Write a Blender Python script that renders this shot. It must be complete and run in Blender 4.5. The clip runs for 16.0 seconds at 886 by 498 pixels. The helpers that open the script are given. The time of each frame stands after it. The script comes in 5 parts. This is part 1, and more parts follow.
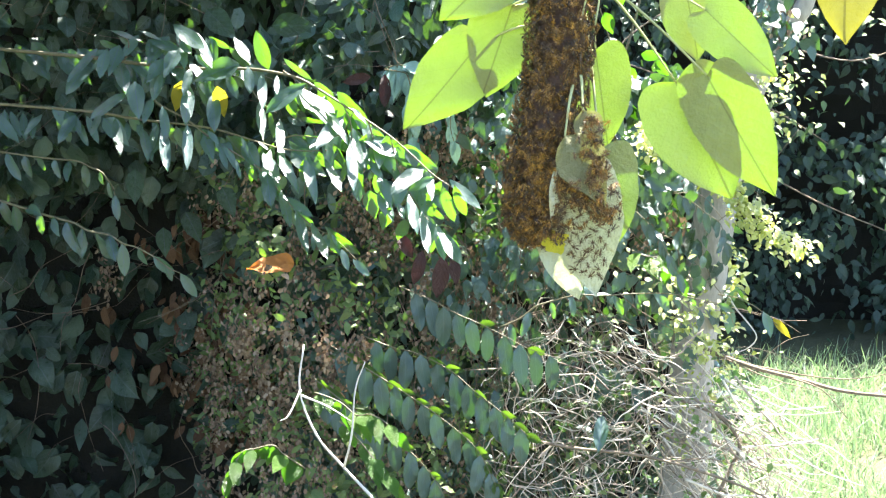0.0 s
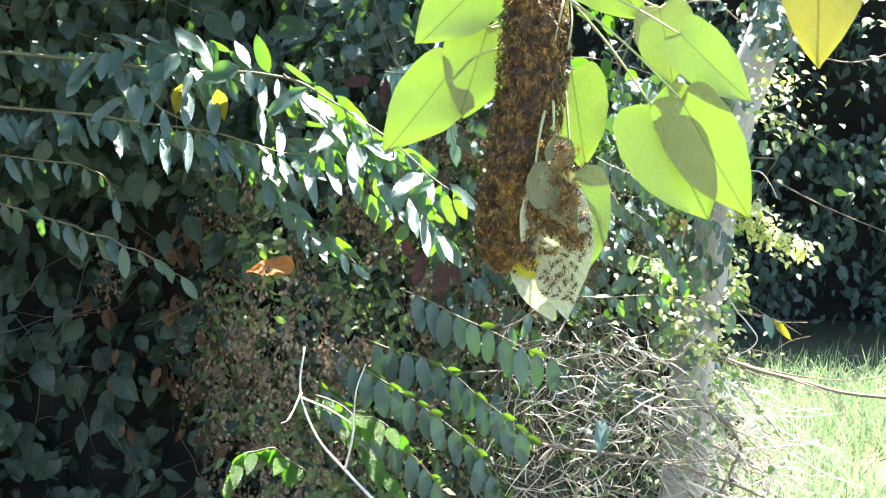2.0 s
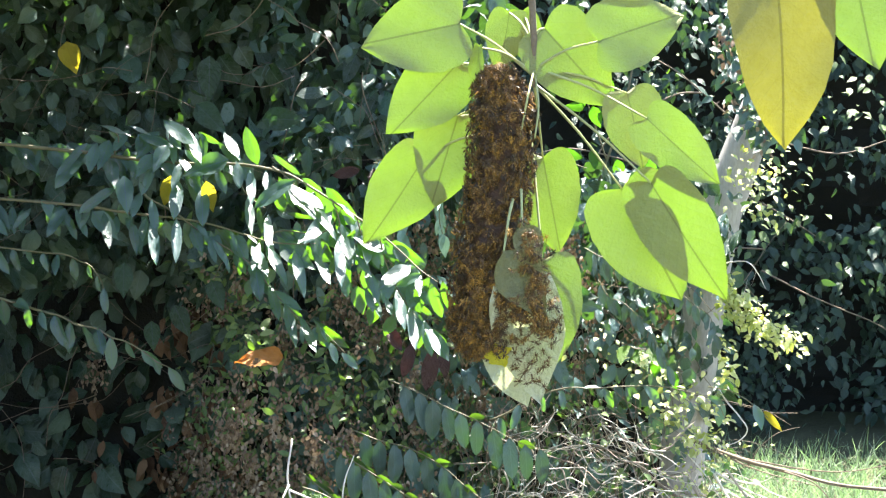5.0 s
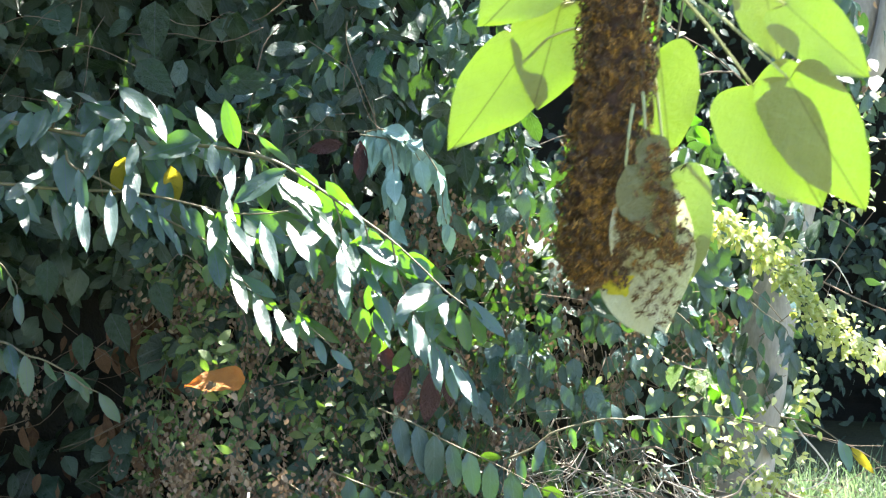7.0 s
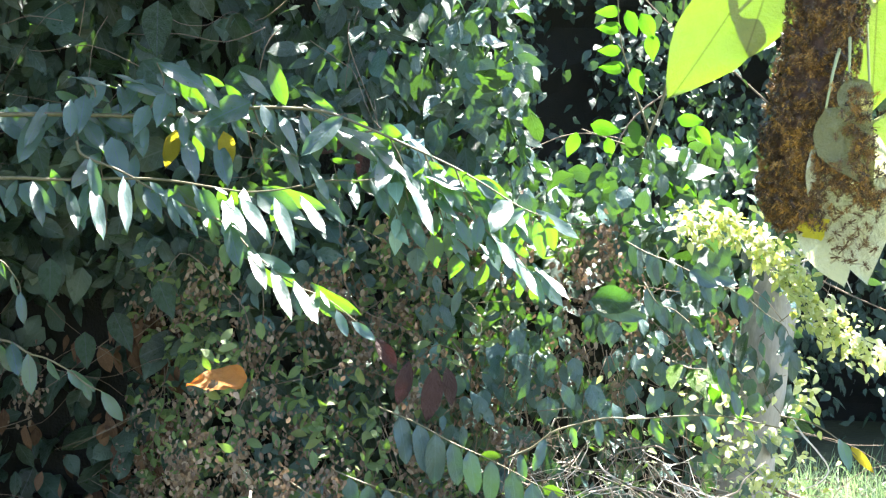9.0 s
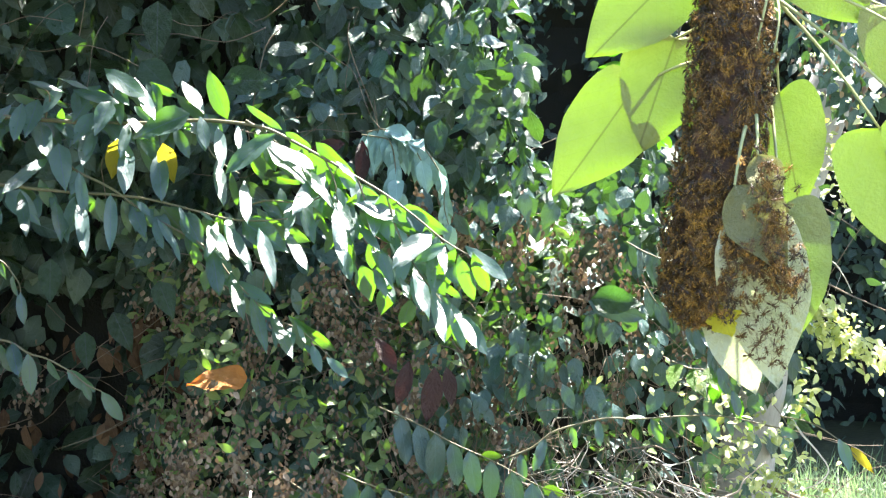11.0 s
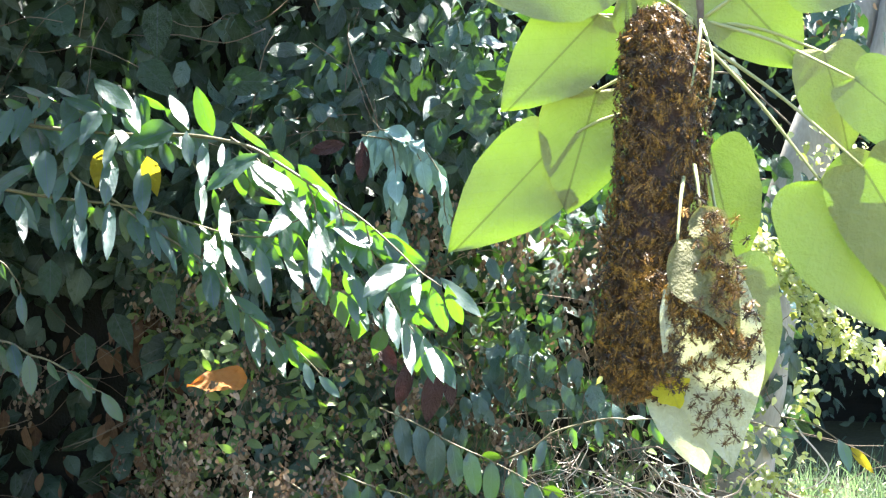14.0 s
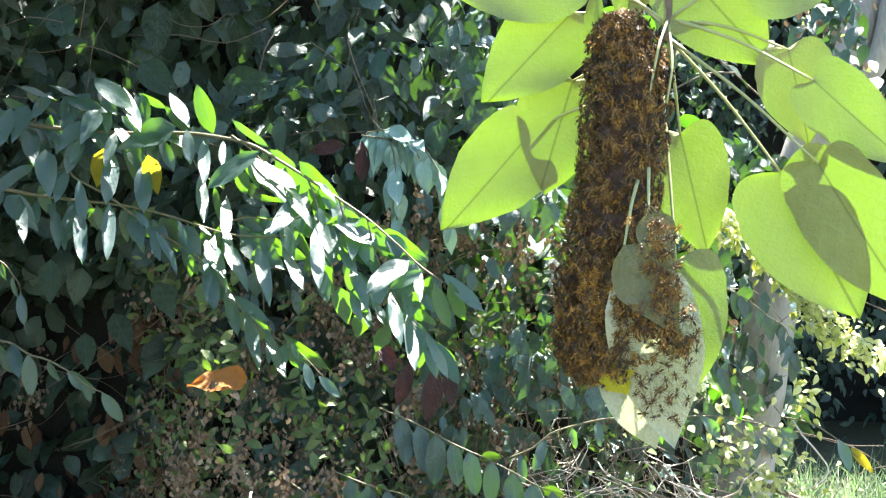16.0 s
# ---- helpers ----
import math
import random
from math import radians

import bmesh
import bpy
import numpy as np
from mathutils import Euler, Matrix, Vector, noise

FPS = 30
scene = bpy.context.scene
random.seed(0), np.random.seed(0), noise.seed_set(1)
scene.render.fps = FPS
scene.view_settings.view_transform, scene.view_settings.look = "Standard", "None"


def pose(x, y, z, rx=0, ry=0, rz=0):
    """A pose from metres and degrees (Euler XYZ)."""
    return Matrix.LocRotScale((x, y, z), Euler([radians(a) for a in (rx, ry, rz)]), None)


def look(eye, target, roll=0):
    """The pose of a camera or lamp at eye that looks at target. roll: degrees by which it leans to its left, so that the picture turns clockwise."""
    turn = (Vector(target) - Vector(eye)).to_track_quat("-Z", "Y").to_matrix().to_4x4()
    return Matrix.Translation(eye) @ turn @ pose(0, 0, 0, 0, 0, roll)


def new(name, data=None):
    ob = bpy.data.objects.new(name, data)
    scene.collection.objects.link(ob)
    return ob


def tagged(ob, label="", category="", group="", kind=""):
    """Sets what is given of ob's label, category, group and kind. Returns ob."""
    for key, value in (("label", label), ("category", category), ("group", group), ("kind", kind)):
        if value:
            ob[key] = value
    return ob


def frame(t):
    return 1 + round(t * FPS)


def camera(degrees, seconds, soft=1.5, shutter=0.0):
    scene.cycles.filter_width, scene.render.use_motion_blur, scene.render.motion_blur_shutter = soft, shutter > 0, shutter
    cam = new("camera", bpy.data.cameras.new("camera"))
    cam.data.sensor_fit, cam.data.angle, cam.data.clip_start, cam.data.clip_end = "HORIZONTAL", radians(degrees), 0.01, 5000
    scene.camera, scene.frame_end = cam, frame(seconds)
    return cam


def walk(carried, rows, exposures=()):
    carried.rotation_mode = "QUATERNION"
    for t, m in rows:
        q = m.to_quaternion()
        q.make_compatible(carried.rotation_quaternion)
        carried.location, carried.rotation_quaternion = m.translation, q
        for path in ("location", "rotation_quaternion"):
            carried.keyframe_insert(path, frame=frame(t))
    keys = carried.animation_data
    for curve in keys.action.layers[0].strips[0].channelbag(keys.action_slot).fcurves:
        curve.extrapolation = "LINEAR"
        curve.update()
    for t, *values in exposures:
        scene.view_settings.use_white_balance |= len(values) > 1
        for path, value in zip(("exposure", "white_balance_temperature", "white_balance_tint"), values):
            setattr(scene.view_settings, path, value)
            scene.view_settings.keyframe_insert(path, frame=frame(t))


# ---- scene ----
FOV = 32.0
cam = camera(FOV, 16.0, soft=1.25, shutter=0.4)
walk(cam, [
    (0.0, look((0.0000, 0.0000, 1.6000), (-0.0125, 2.9581, 1.1007), -0.006)),
    (1.0, look((0.0000, 0.0000, 1.6000), (-0.0114, 2.9581, 1.1007), -0.078)),
    (1.5, look((0.0000, 0.0000, 1.6000), (-0.0112, 2.9581, 1.1002), -0.099)),
    (2.0, look((0.0000, 0.0000, 1.6000), (-0.0135, 2.9588, 1.1050), -0.094)),
    (2.5, look((0.0000, 0.0000, 1.6000), (0.0037, 2.9605, 1.1146), -0.050)),
    (2.8, look((0.0000, 0.0000, 1.6000), (0.0129, 2.9618, 1.1229), 0.050)),
    (3.0, look((0.0000, 0.0000, 1.6000), (0.0234, 2.9718, 1.1902), 0.219)),
    (3.2, look((0.0000, 0.0000, 1.6000), (0.0156, 2.9792, 1.2474), 0.050)),
    (3.4, look((0.0000, 0.0000, 1.6000), (0.0083, 2.9823, 1.2750), -0.060)),
    (3.5, look((0.0000, 0.0000, 1.6000), (0.0080, 2.9825, 1.2765), -0.062)),
    (3.7, look((0.0000, 0.0000, 1.6000), (0.0104, 2.9825, 1.2765), -0.060)),
    (5.8, look((0.0000, 0.0099, 1.5989), (0.0073, 2.9928, 1.2791), -0.100)),
    (6.0, look((0.0000, 0.0641, 1.5929), (0.0077, 3.0469, 1.2720), -0.120)),
    (6.2, look((0.0000, 0.1491, 1.5835), (0.0062, 3.1317, 1.2606), -0.100)),
    (6.4, look((0.0000, 0.4175, 1.5539), (0.0036, 3.3996, 1.2273), -0.060)),
    (6.5, look((0.0000, 0.5530, 1.5389), (0.0027, 3.5351, 1.2117), -0.042)),
    (6.7, look((0.0000, 0.6063, 1.5331), (0.0026, 3.5883, 1.2044), -0.030)),
    (7.0, look((0.0000, 0.6159, 1.5320), (0.0027, 3.5977, 1.2022), -0.026)),
    (7.5, look((0.0000, 0.6141, 1.5322), (0.0022, 3.5959, 1.2022), 0.010)),
    (8.0, look((0.0000, 0.6103, 1.5326), (0.0008, 3.5920, 1.2019), 0.030)),
    (9.0, look((0.0000, 0.6073, 1.5330), (0.0000, 3.5890, 1.2022), 0.040)),
    (11.5, look((0.0000, 0.6068, 1.5330), (0.0000, 3.5886, 1.2028), 0.030)),
    (12.5, look((0.0000, 0.6063, 1.5331), (0.0000, 3.5882, 1.2039), 0.000)),
    (16.0, look((0.0000, 0.6063, 1.5331), (0.0000, 3.5882, 1.2039), 0.000)),
], exposures=[(0.0, 3.45), (1.0, 3.41), (2.5, 3.38), (3.5, 3.21), (6.0, 3.12), (6.5, 3.14), (7.5, 3.35), (9.2, 3.49), (11.3, 3.29), (12.5, 3.36), (13.0, 3.43), (13.5, 3.33), (14.5, 3.21), (16.0, 3.15)])

# ---- world and sun ----
SUN_TURN, SUN_HIGH = radians(26), radians(67)
world = bpy.data.worlds.new("sky")
scene.world = world
world.use_nodes = True
wn = world.node_tree.nodes
sky = wn.new("ShaderNodeTexSky")
sky.sky_type, sky.sun_disc = "NISHITA", False
sky.sun_elevation, sky.sun_rotation = SUN_HIGH, SUN_TURN
wn["Background"].inputs[1].default_value = 0.064
world.node_tree.links.new(sky.outputs[0], wn["Background"].inputs[0])
sun_data = bpy.data.lights.new("sun", "SUN")
sun_data.energy, sun_data.angle, sun_data.color = 5.0, radians(0.5), (1.0, 0.95, 0.86)
sun = new("sun", sun_data)
SUN_WAY = Vector((math.sin(SUN_TURN) * math.cos(SUN_HIGH), math.cos(SUN_TURN) * math.cos(SUN_HIGH), math.sin(SUN_HIGH)))
sun.matrix_world = look(tuple(SUN_WAY * 20), (0, 0, 0))
scene.view_settings.exposure = 3.0


# ---- materials ----
def fresh(name):
    m = bpy.data.materials.new(name)
    m.use_nodes = True
    t = m.node_tree
    t.nodes.clear()
    out = t.nodes.new("ShaderNodeOutputMaterial")
    return m, t, out


def node(t, kind, **sets):
    n = t.nodes.new(kind)
    for key, value in sets.items():
        if key in n.inputs:
            n.inputs[key].default_value = value
    return n


def ramp_of(t, source, stops):
    r = t.nodes.new("ShaderNodeValToRGB")
    e = r.color_ramp.elements
    while len(e) < len(stops):
        e.new(0.5)
    for el, (at, col) in zip(e, stops):
        el.position, el.color = at, (*col, 1)
    t.links.new(source, r.inputs[0])
    return r.outputs[0]


def mixed(t, fac, a, b, mode="MIX"):
    n = t.nodes.new("ShaderNodeMix")
    n.data_type, n.blend_type = "RGBA", mode
    for sock, v in ((n.inputs[0], fac), (n.inputs[6], a), (n.inputs[7], b)):
        if isinstance(v, (int, float)):
            sock.default_value = v
        elif isinstance(v, tuple):
            sock.default_value = (*v, 1)
        else:
            t.links.new(v, sock)
    return n.outputs[2]


def maths(t, op, a, b=0.0, c=0.0):
    n = t.nodes.new("ShaderNodeMath")
    n.operation = op
    for sock, v in zip(n.inputs, (a, b, c)):
        if isinstance(v, (int, float)):
            sock.default_value = v
        else:
            t.links.new(v, sock)
    return n.outputs[0]


def leaf_material(name, stops, glow, through_share=0.45, rough=0.4, island=True, spots=0.25, veins=0.5, spec=0.6, relief=0.55, rib_wide=0.022, vein_tone=1.7):
    """A leaf blade: colours picked leaf by leaf, mottled, with a midrib and side veins, letting light through."""
    m, t, out = fresh(name)
    if island:
        pick = t.nodes.new("ShaderNodeNewGeometry").outputs["Random Per Island"]
    else:
        pick = t.nodes.new("ShaderNodeObjectInfo").outputs["Random"]
    base = ramp_of(t, pick, stops)
    geo = t.nodes.new("ShaderNodeTexCoord")
    n1 = node(t, "ShaderNodeTexNoise", Scale=70.0 if island else 7.0, Detail=6.0, Roughness=0.65)
    n2 = node(t, "ShaderNodeTexNoise", Scale=400.0 if island else 38.0, Detail=3.0)
    for n in (n1, n2):
        t.links.new(geo.outputs["Object"], n.inputs["Vector"])
    uv = t.nodes.new("ShaderNodeSeparateXYZ")
    t.links.new(geo.outputs["UV"], uv.inputs[0])
    side = maths(t, "ABSOLUTE", maths(t, "SUBTRACT", uv.outputs[1], 0.5))
    mid = maths(t, "LESS_THAN", side, rib_wide)
    run = maths(t, "FRACT", maths(t, "MULTIPLY", maths(t, "SUBTRACT", uv.outputs[0], maths(t, "MULTIPLY", side, 0.75)), 6.5))
    rib = maths(t, "LESS_THAN", maths(t, "ABSOLUTE", maths(t, "SUBTRACT", run, 0.5)), rib_wide * 2)
    vein = maths(t, "MAXIMUM", mid, maths(t, "MULTIPLY", rib, 0.6 if vein_tone > 1 else 0.2))
    patch = ramp_of(t, n1.outputs[0], [(0.35, (0, 0, 0)), (0.68, (1, 1, 1))])
    col = mixed(t, maths(t, "MULTIPLY", patch, spots), base, tuple(min(1, c * 1.5 + 0.01) for c in stops[-1][1]))
    col = mixed(t, maths(t, "MULTIPLY", vein, veins * 0.5), col, tuple(min(1, c * vein_tone + (0.03 if vein_tone > 1 else 0)) for c in stops[-1][1]))
    bump = t.nodes.new("ShaderNodeBump")
    bump.inputs["Strength"].default_value, bump.inputs["Distance"].default_value = relief, 0.004 if island else 0.06
    quilt = maths(t, "MULTIPLY", maths(t, "ABSOLUTE", maths(t, "SUBTRACT", run, 0.5)), 0.25)
    high = maths(t, "ADD", maths(t, "ADD", maths(t, "MULTIPLY", vein, -0.5), quilt), maths(t, "ADD", maths(t, "MULTIPLY", n1.outputs[0], 1.3), maths(t, "MULTIPLY", n2.outputs[0], 0.5)))
    t.links.new(high, bump.inputs["Height"])
    face = node(t, "ShaderNodeBsdfPrincipled")
    face.inputs["Specular IOR Level"].default_value = spec
    t.links.new(col, face.inputs["Base Color"])
    t.links.new(maths(t, "MULTIPLY_ADD", n1.outputs[0], 0.4, rough - 0.2), face.inputs["Roughness"])
    t.links.new(bump.outputs[0], face.inputs["Normal"])
    back = t.nodes.new("ShaderNodeBsdfTranslucent")
    thin = mixed(t, maths(t, "MULTIPLY", vein, veins), mixed(t, maths(t, "MULTIPLY", patch, spots * 0.6), glow, tuple(c * 0.72 for c in glow)), tuple(c * 0.4 for c in glow))
    t.links.new(thin, back.inputs["Color"])
    mix = t.nodes.new("ShaderNodeMixShader")
    mix.inputs[0].default_value = through_share
    t.links.new(face.outputs[0], mix.inputs[1])
    t.links.new(back.outputs[0], mix.inputs[2])
    t.links.new(mix.outputs[0], out.inputs[0])
    return m


def rough_material(name, stops, scale=30.0, rough=0.85, bump=0.6, stretch=(1, 1, 1), fine=180.0, island=False, depth=0.004):
    """Bark, soil, stems: two scales of noise for colour and relief."""
    m, t, out = fresh(name)
    geo = t.nodes.new("ShaderNodeTexCoord")
    mp = t.nodes.new("ShaderNodeMapping")
    mp.inputs["Scale"].default_value = stretch
    t.links.new(geo.outputs["Object"], mp.inputs[0])
    n1 = node(t, "ShaderNodeTexNoise", Scale=scale, Detail=6.0, Roughness=0.62)
    n2 = node(t, "ShaderNodeTexNoise", Scale=fine, Detail=3.0)
    for n in (n1, n2):
        t.links.new(mp.outputs[0], n.inputs["Vector"])
    source = maths(t, "MULTIPLY_ADD", n2.outputs[0], 0.35, maths(t, "MULTIPLY", n1.outputs[0], 0.7))
    if island:
        pick = t.nodes.new("ShaderNodeNewGeometry").outputs["Random Per Island"]
        source = maths(t, "MULTIPLY_ADD", pick, 0.7, maths(t, "MULTIPLY", source, 0.35))
    col = ramp_of(t, source, stops)
    b = t.nodes.new("ShaderNodeBump")
    b.inputs["Strength"].default_value, b.inputs["Distance"].default_value = bump, depth
    t.links.new(source, b.inputs["Height"])
    p = node(t, "ShaderNodeBsdfPrincipled", Roughness=rough)
    t.links.new(col, p.inputs["Base Color"])
    t.links.new(b.outputs[0], p.inputs["Normal"])
    t.links.new(p.outputs[0], out.inputs[0])
    return m


# greens darkened so that the hedge's shade sits in the colour
SHADE_GREENS = [(0.0, (0.006, 0.014, 0.009)), (0.414, (0.017, 0.036, 0.026)), (0.736, (0.034, 0.066, 0.050)), (0.856, (0.07, 0.11, 0.09)), (1.0, (0.110, 0.16, 0.13))]
# both ramps below have the sky's blue sheen mixed into the leaf colour
SKY_TEAL = [(0.0, (0.028, 0.068, 0.066)), (0.644, (0.058, 0.112, 0.110)), (1.0, (0.092, 0.16, 0.15))]
SKY_GREY = [(0.0, (0.017, 0.040, 0.040)), (0.460, (0.048, 0.086, 0.090)), (1.0, (0.101, 0.16, 0.16))]
m_hedge_shade = leaf_material("hedge_leaf_shade_tone", SHADE_GREENS, (0.06, 0.15, 0.012), 0.3, 0.33, spec=0.55)
m_mid = leaf_material("vine_leaf", SKY_TEAL, (0.06, 0.15, 0.01), 0.3, 0.33, spec=0.8)
m_branch_leaf = leaf_material("branch_leaf", SKY_GREY, (0.115, 0.30, 0.006), 0.44, 0.33, island=False, spec=1.0, relief=0.12, veins=0.8)
m_oval = leaf_material("oval_leaflet", [(0.0, (0.024, 0.058, 0.058)), (0.7, (0.038, 0.08, 0.08)), (1.0, (0.058, 0.105, 0.10))], (0.05, 0.14, 0.012), 0.13, 0.38, island=False, spots=0.12, relief=0.2, spec=0.8)
# pale end of the ramp holds the sun's whitening in the leaf colour
m_lime_sun = leaf_material("sun_whitened_leaf", [(0.0, (0.03, 0.08, 0.02)), (0.3, (0.16, 0.24, 0.04)), (0.6, (0.55, 0.58, 0.22)), (1.0, (0.76, 0.76, 0.44))], (0.55, 0.62, 0.06), 0.42, 0.31, spec=1.0)
m_lime_part = leaf_material("sunny_leaf_single", [(0.0, (0.05, 0.13, 0.03)), (1.0, (0.10, 0.18, 0.03))], (0.085, 0.27, 0.008), 0.5, 0.38, island=False)
m_blue = leaf_material("waxy_leaf", [(0.0, (0.17, 0.29, 0.26)), (1.0, (0.23, 0.36, 0.32))], (0.06, 0.12, 0.06), 0.2, 0.5, island=False, relief=0.15)
m_heart = leaf_material("heart_leaf_blade", [(0.0, (0.42, 0.43, 0.19)), (1.0, (0.46, 0.47, 0.21))], (0.064, 0.132, 0.004), 0.5, 0.55, island=False, spots=0.25, veins=0.9, relief=0.3, spec=0.35, rib_wide=0.011, vein_tone=0.5)
m_ageing = leaf_material("ageing_heart_leaf", [(0.0, (0.42, 0.36, 0.12)), (1.0, (0.46, 0.40, 0.14))], (0.105, 0.105, 0.004), 0.5, 0.55, island=False, spots=0.4, veins=0.9, relief=0.3, spec=0.35, rib_wide=0.011, vein_tone=0.5)
m_pale = leaf_material("pale_leaf_underside", [(0.0, (0.70, 0.72, 0.56)), (1.0, (0.74, 0.76, 0.60))], (0.42, 0.46, 0.24), 0.36, 0.6, island=False, spots=0.2, veins=0.4, spec=0.3, rib_wide=0.012)
# duller heart-leaf tone that includes the shade beside the swarm
m_dull_shade = leaf_material("dull_shade_leaf", [(0.0, (0.25, 0.25, 0.13)), (1.0, (0.29, 0.28, 0.15))], (0.20, 0.21, 0.06), 0.36, 0.65, island=False, spots=0.4, spec=0.2)
m_yellow = leaf_material("yellow_leaf", [(0.0, (0.36, 0.30, 0.03)), (1.0, (0.45, 0.35, 0.04))], (0.45, 0.38, 0.02), 0.5, 0.5, island=False)
# yellow raised until it reads as sun shining through leaf
m_sun_spot = leaf_material("sun_spot_yellow", [(0.0, (0.70, 0.66, 0.06)), (1.0, (0.75, 0.68, 0.07))], (0.75, 0.68, 0.02), 0.5, 0.6, island=False, spots=0.6)
m_red = leaf_material("maroon_leaf", [(0.0, (0.034, 0.014, 0.016)), (1.0, (0.055, 0.02, 0.02))], (0.06, 0.012, 0.01), 0.2, 0.6, island=False)
m_orange = leaf_material("orange_dead_leaf", [(0.0, (0.52, 0.20, 0.05)), (1.0, (0.56, 0.23, 0.06))], (0.5, 0.16, 0.02), 0.35, 0.65, island=False, spots=0.5)
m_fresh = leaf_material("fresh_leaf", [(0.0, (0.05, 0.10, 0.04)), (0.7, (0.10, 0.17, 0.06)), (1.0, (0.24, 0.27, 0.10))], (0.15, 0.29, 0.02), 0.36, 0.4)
m_pod = leaf_material("dry_pod", [(0.0, (0.105, 0.07, 0.05)), (0.6, (0.21, 0.15, 0.11)), (1.0, (0.44, 0.35, 0.275))], (0.10, 0.065, 0.038), 0.3, 0.75, veins=0.2, spec=0.2)
m_withered = leaf_material("withered_leaf", [(0.0, (0.05, 0.026, 0.016)), (0.6, (0.11, 0.06, 0.035)), (1.0, (0.2, 0.12, 0.07))], (0.09, 0.04, 0.015), 0.25, 0.7, veins=0.3, spec=0.3)
# dark leaf colour carries the shade of the far bushes
m_far_shade = leaf_material("thicket_leaf_shade_tone", [(0.0, (0.012, 0.028, 0.022)), (0.7, (0.024, 0.048, 0.038)), (1.0, (0.045, 0.08, 0.055))], (0.08, 0.18, 0.03), 0.2, 0.36, spec=0.45)
m_grass = leaf_material("grass_blade", [(0.0, (0.07, 0.13, 0.06)), (0.6, (0.14, 0.22, 0.12)), (1.0, (0.32, 0.36, 0.26))], (0.22, 0.36, 0.14), 0.42, 0.45, veins=0.1)
m_bark = rough_material("grey_bark", [(0.25, (0.15, 0.135, 0.12)), (0.5, (0.31, 0.29, 0.27)), (0.75, (0.46, 0.44, 0.41))], 14, stretch=(1, 1, 0.35))
m_brown = rough_material("brown_twig_bark", [(0.3, (0.09, 0.065, 0.045)), (0.7, (0.22, 0.17, 0.125))], 50, 0.8)
m_white = rough_material("bleached_twig", [(0.3, (0.42, 0.37, 0.33)), (0.7, (0.68, 0.62, 0.57))], 40, 0.7)
m_twig = rough_material("dry_twig", [(0.15, (0.12, 0.09, 0.07)), (0.5, (0.36, 0.30, 0.25)), (0.82, (0.7, 0.64, 0.57))], 20, 0.8, island=True)
m_stem = rough_material("green_stem", [(0.3, (0.07, 0.065, 0.035)), (0.7, (0.17, 0.15, 0.09))], 60, 0.6)
m_petiole = rough_material("petiole", [(0.3, (0.28, 0.31, 0.13)), (0.7, (0.42, 0.43, 0.22))], 60, 0.5, bump=0.2)
m_soil = rough_material("earth", [(0.3, (0.03, 0.032, 0.016)), (0.55, (0.055, 0.06, 0.025)), (0.8, (0.10, 0.11, 0.045))], 3.0, 0.95, fine=45.0, depth=0.03)
# near-black base colour stands for the shade deep among the leaves
m_inner_shade = rough_material("inner_shade_black", [(0.3, (0.004, 0.0045, 0.003)), (0.6, (0.010, 0.009, 0.006)), (0.8, (0.022, 0.017, 0.011))], 9.0, 0.95, depth=0.03)
m_wasp = rough_material("wasp_body", [(0.2, (0.012, 0.007, 0.004)), (0.55, (0.05, 0.025, 0.007)), (0.8, (0.17, 0.085, 0.015)), (0.98, (0.46, 0.25, 0.04))], 60, 0.45, island=True, bump=0.2, depth=0.001)
m_core = rough_material("wasp_mass", [(0.3, (0.02, 0.009, 0.004)), (0.6, (0.06, 0.025, 0.01)), (0.8, (0.12, 0.06, 0.02))], 90, 0.7, depth=0.006)


def wing_material():
    m, t, out = fresh("wasp_wing")
    p = node(t, "ShaderNodeBsdfPrincipled", Roughness=0.4, Alpha=0.4)
    p.inputs["Specular IOR Level"].default_value = 0.2
    p.inputs["Base Color"].default_value = (0.3, 0.15, 0.03, 1)
    t.links.new(p.outputs[0], out.inputs[0])
    return m


m_wing = wing_material()


# ---- builders ----
def mesh_of(name, verts, faces, uvs, materials, slots=None, smooth=True):
    me = bpy.data.meshes.new(name)
    me.from_pydata([tuple(v) for v in verts], [], faces)
    if uvs is not None:
        layer = me.uv_layers.new(name="UVMap")
        idx = np.empty(len(me.loops), dtype=np.int32)
        me.loops.foreach_get("vertex_index", idx)
        layer.data.foreach_set("uv", np.asarray(uvs, dtype=np.float32)[idx].ravel())
    for mat in materials:
        me.materials.append(mat)
    if slots is not None:
        me.polygons.foreach_set("material_index", np.asarray(slots, dtype=np.int32))
    if smooth:
        me.polygons.foreach_set("use_smooth", np.ones(len(me.polygons), dtype=bool))
    me.update()
    return me


OUTLINES = {
    "ovate": ([0, .06, .2, .4, .62, .82, .93, 1], [.05, .5, .88, 1, .78, .38, .15, .01]),
    "oval": ([0, .06, .2, .45, .7, .88, .96, 1], [.05, .55, .88, 1, .9, .55, .22, .01]),
    "lance": ([0, .07, .2, .38, .55, .72, .87, .95, 1], [.03, .34, .74, .98, 1, .84, .5, .2, .01]),
    "heart": ([0, .08, .2, .36, .55, .75, .9, 1], [.62, .92, 1, .99, .82, .47, .17, .01]),
    "grass": ([0, .3, .6, 1], [.8, 1, .7, .02]),
}


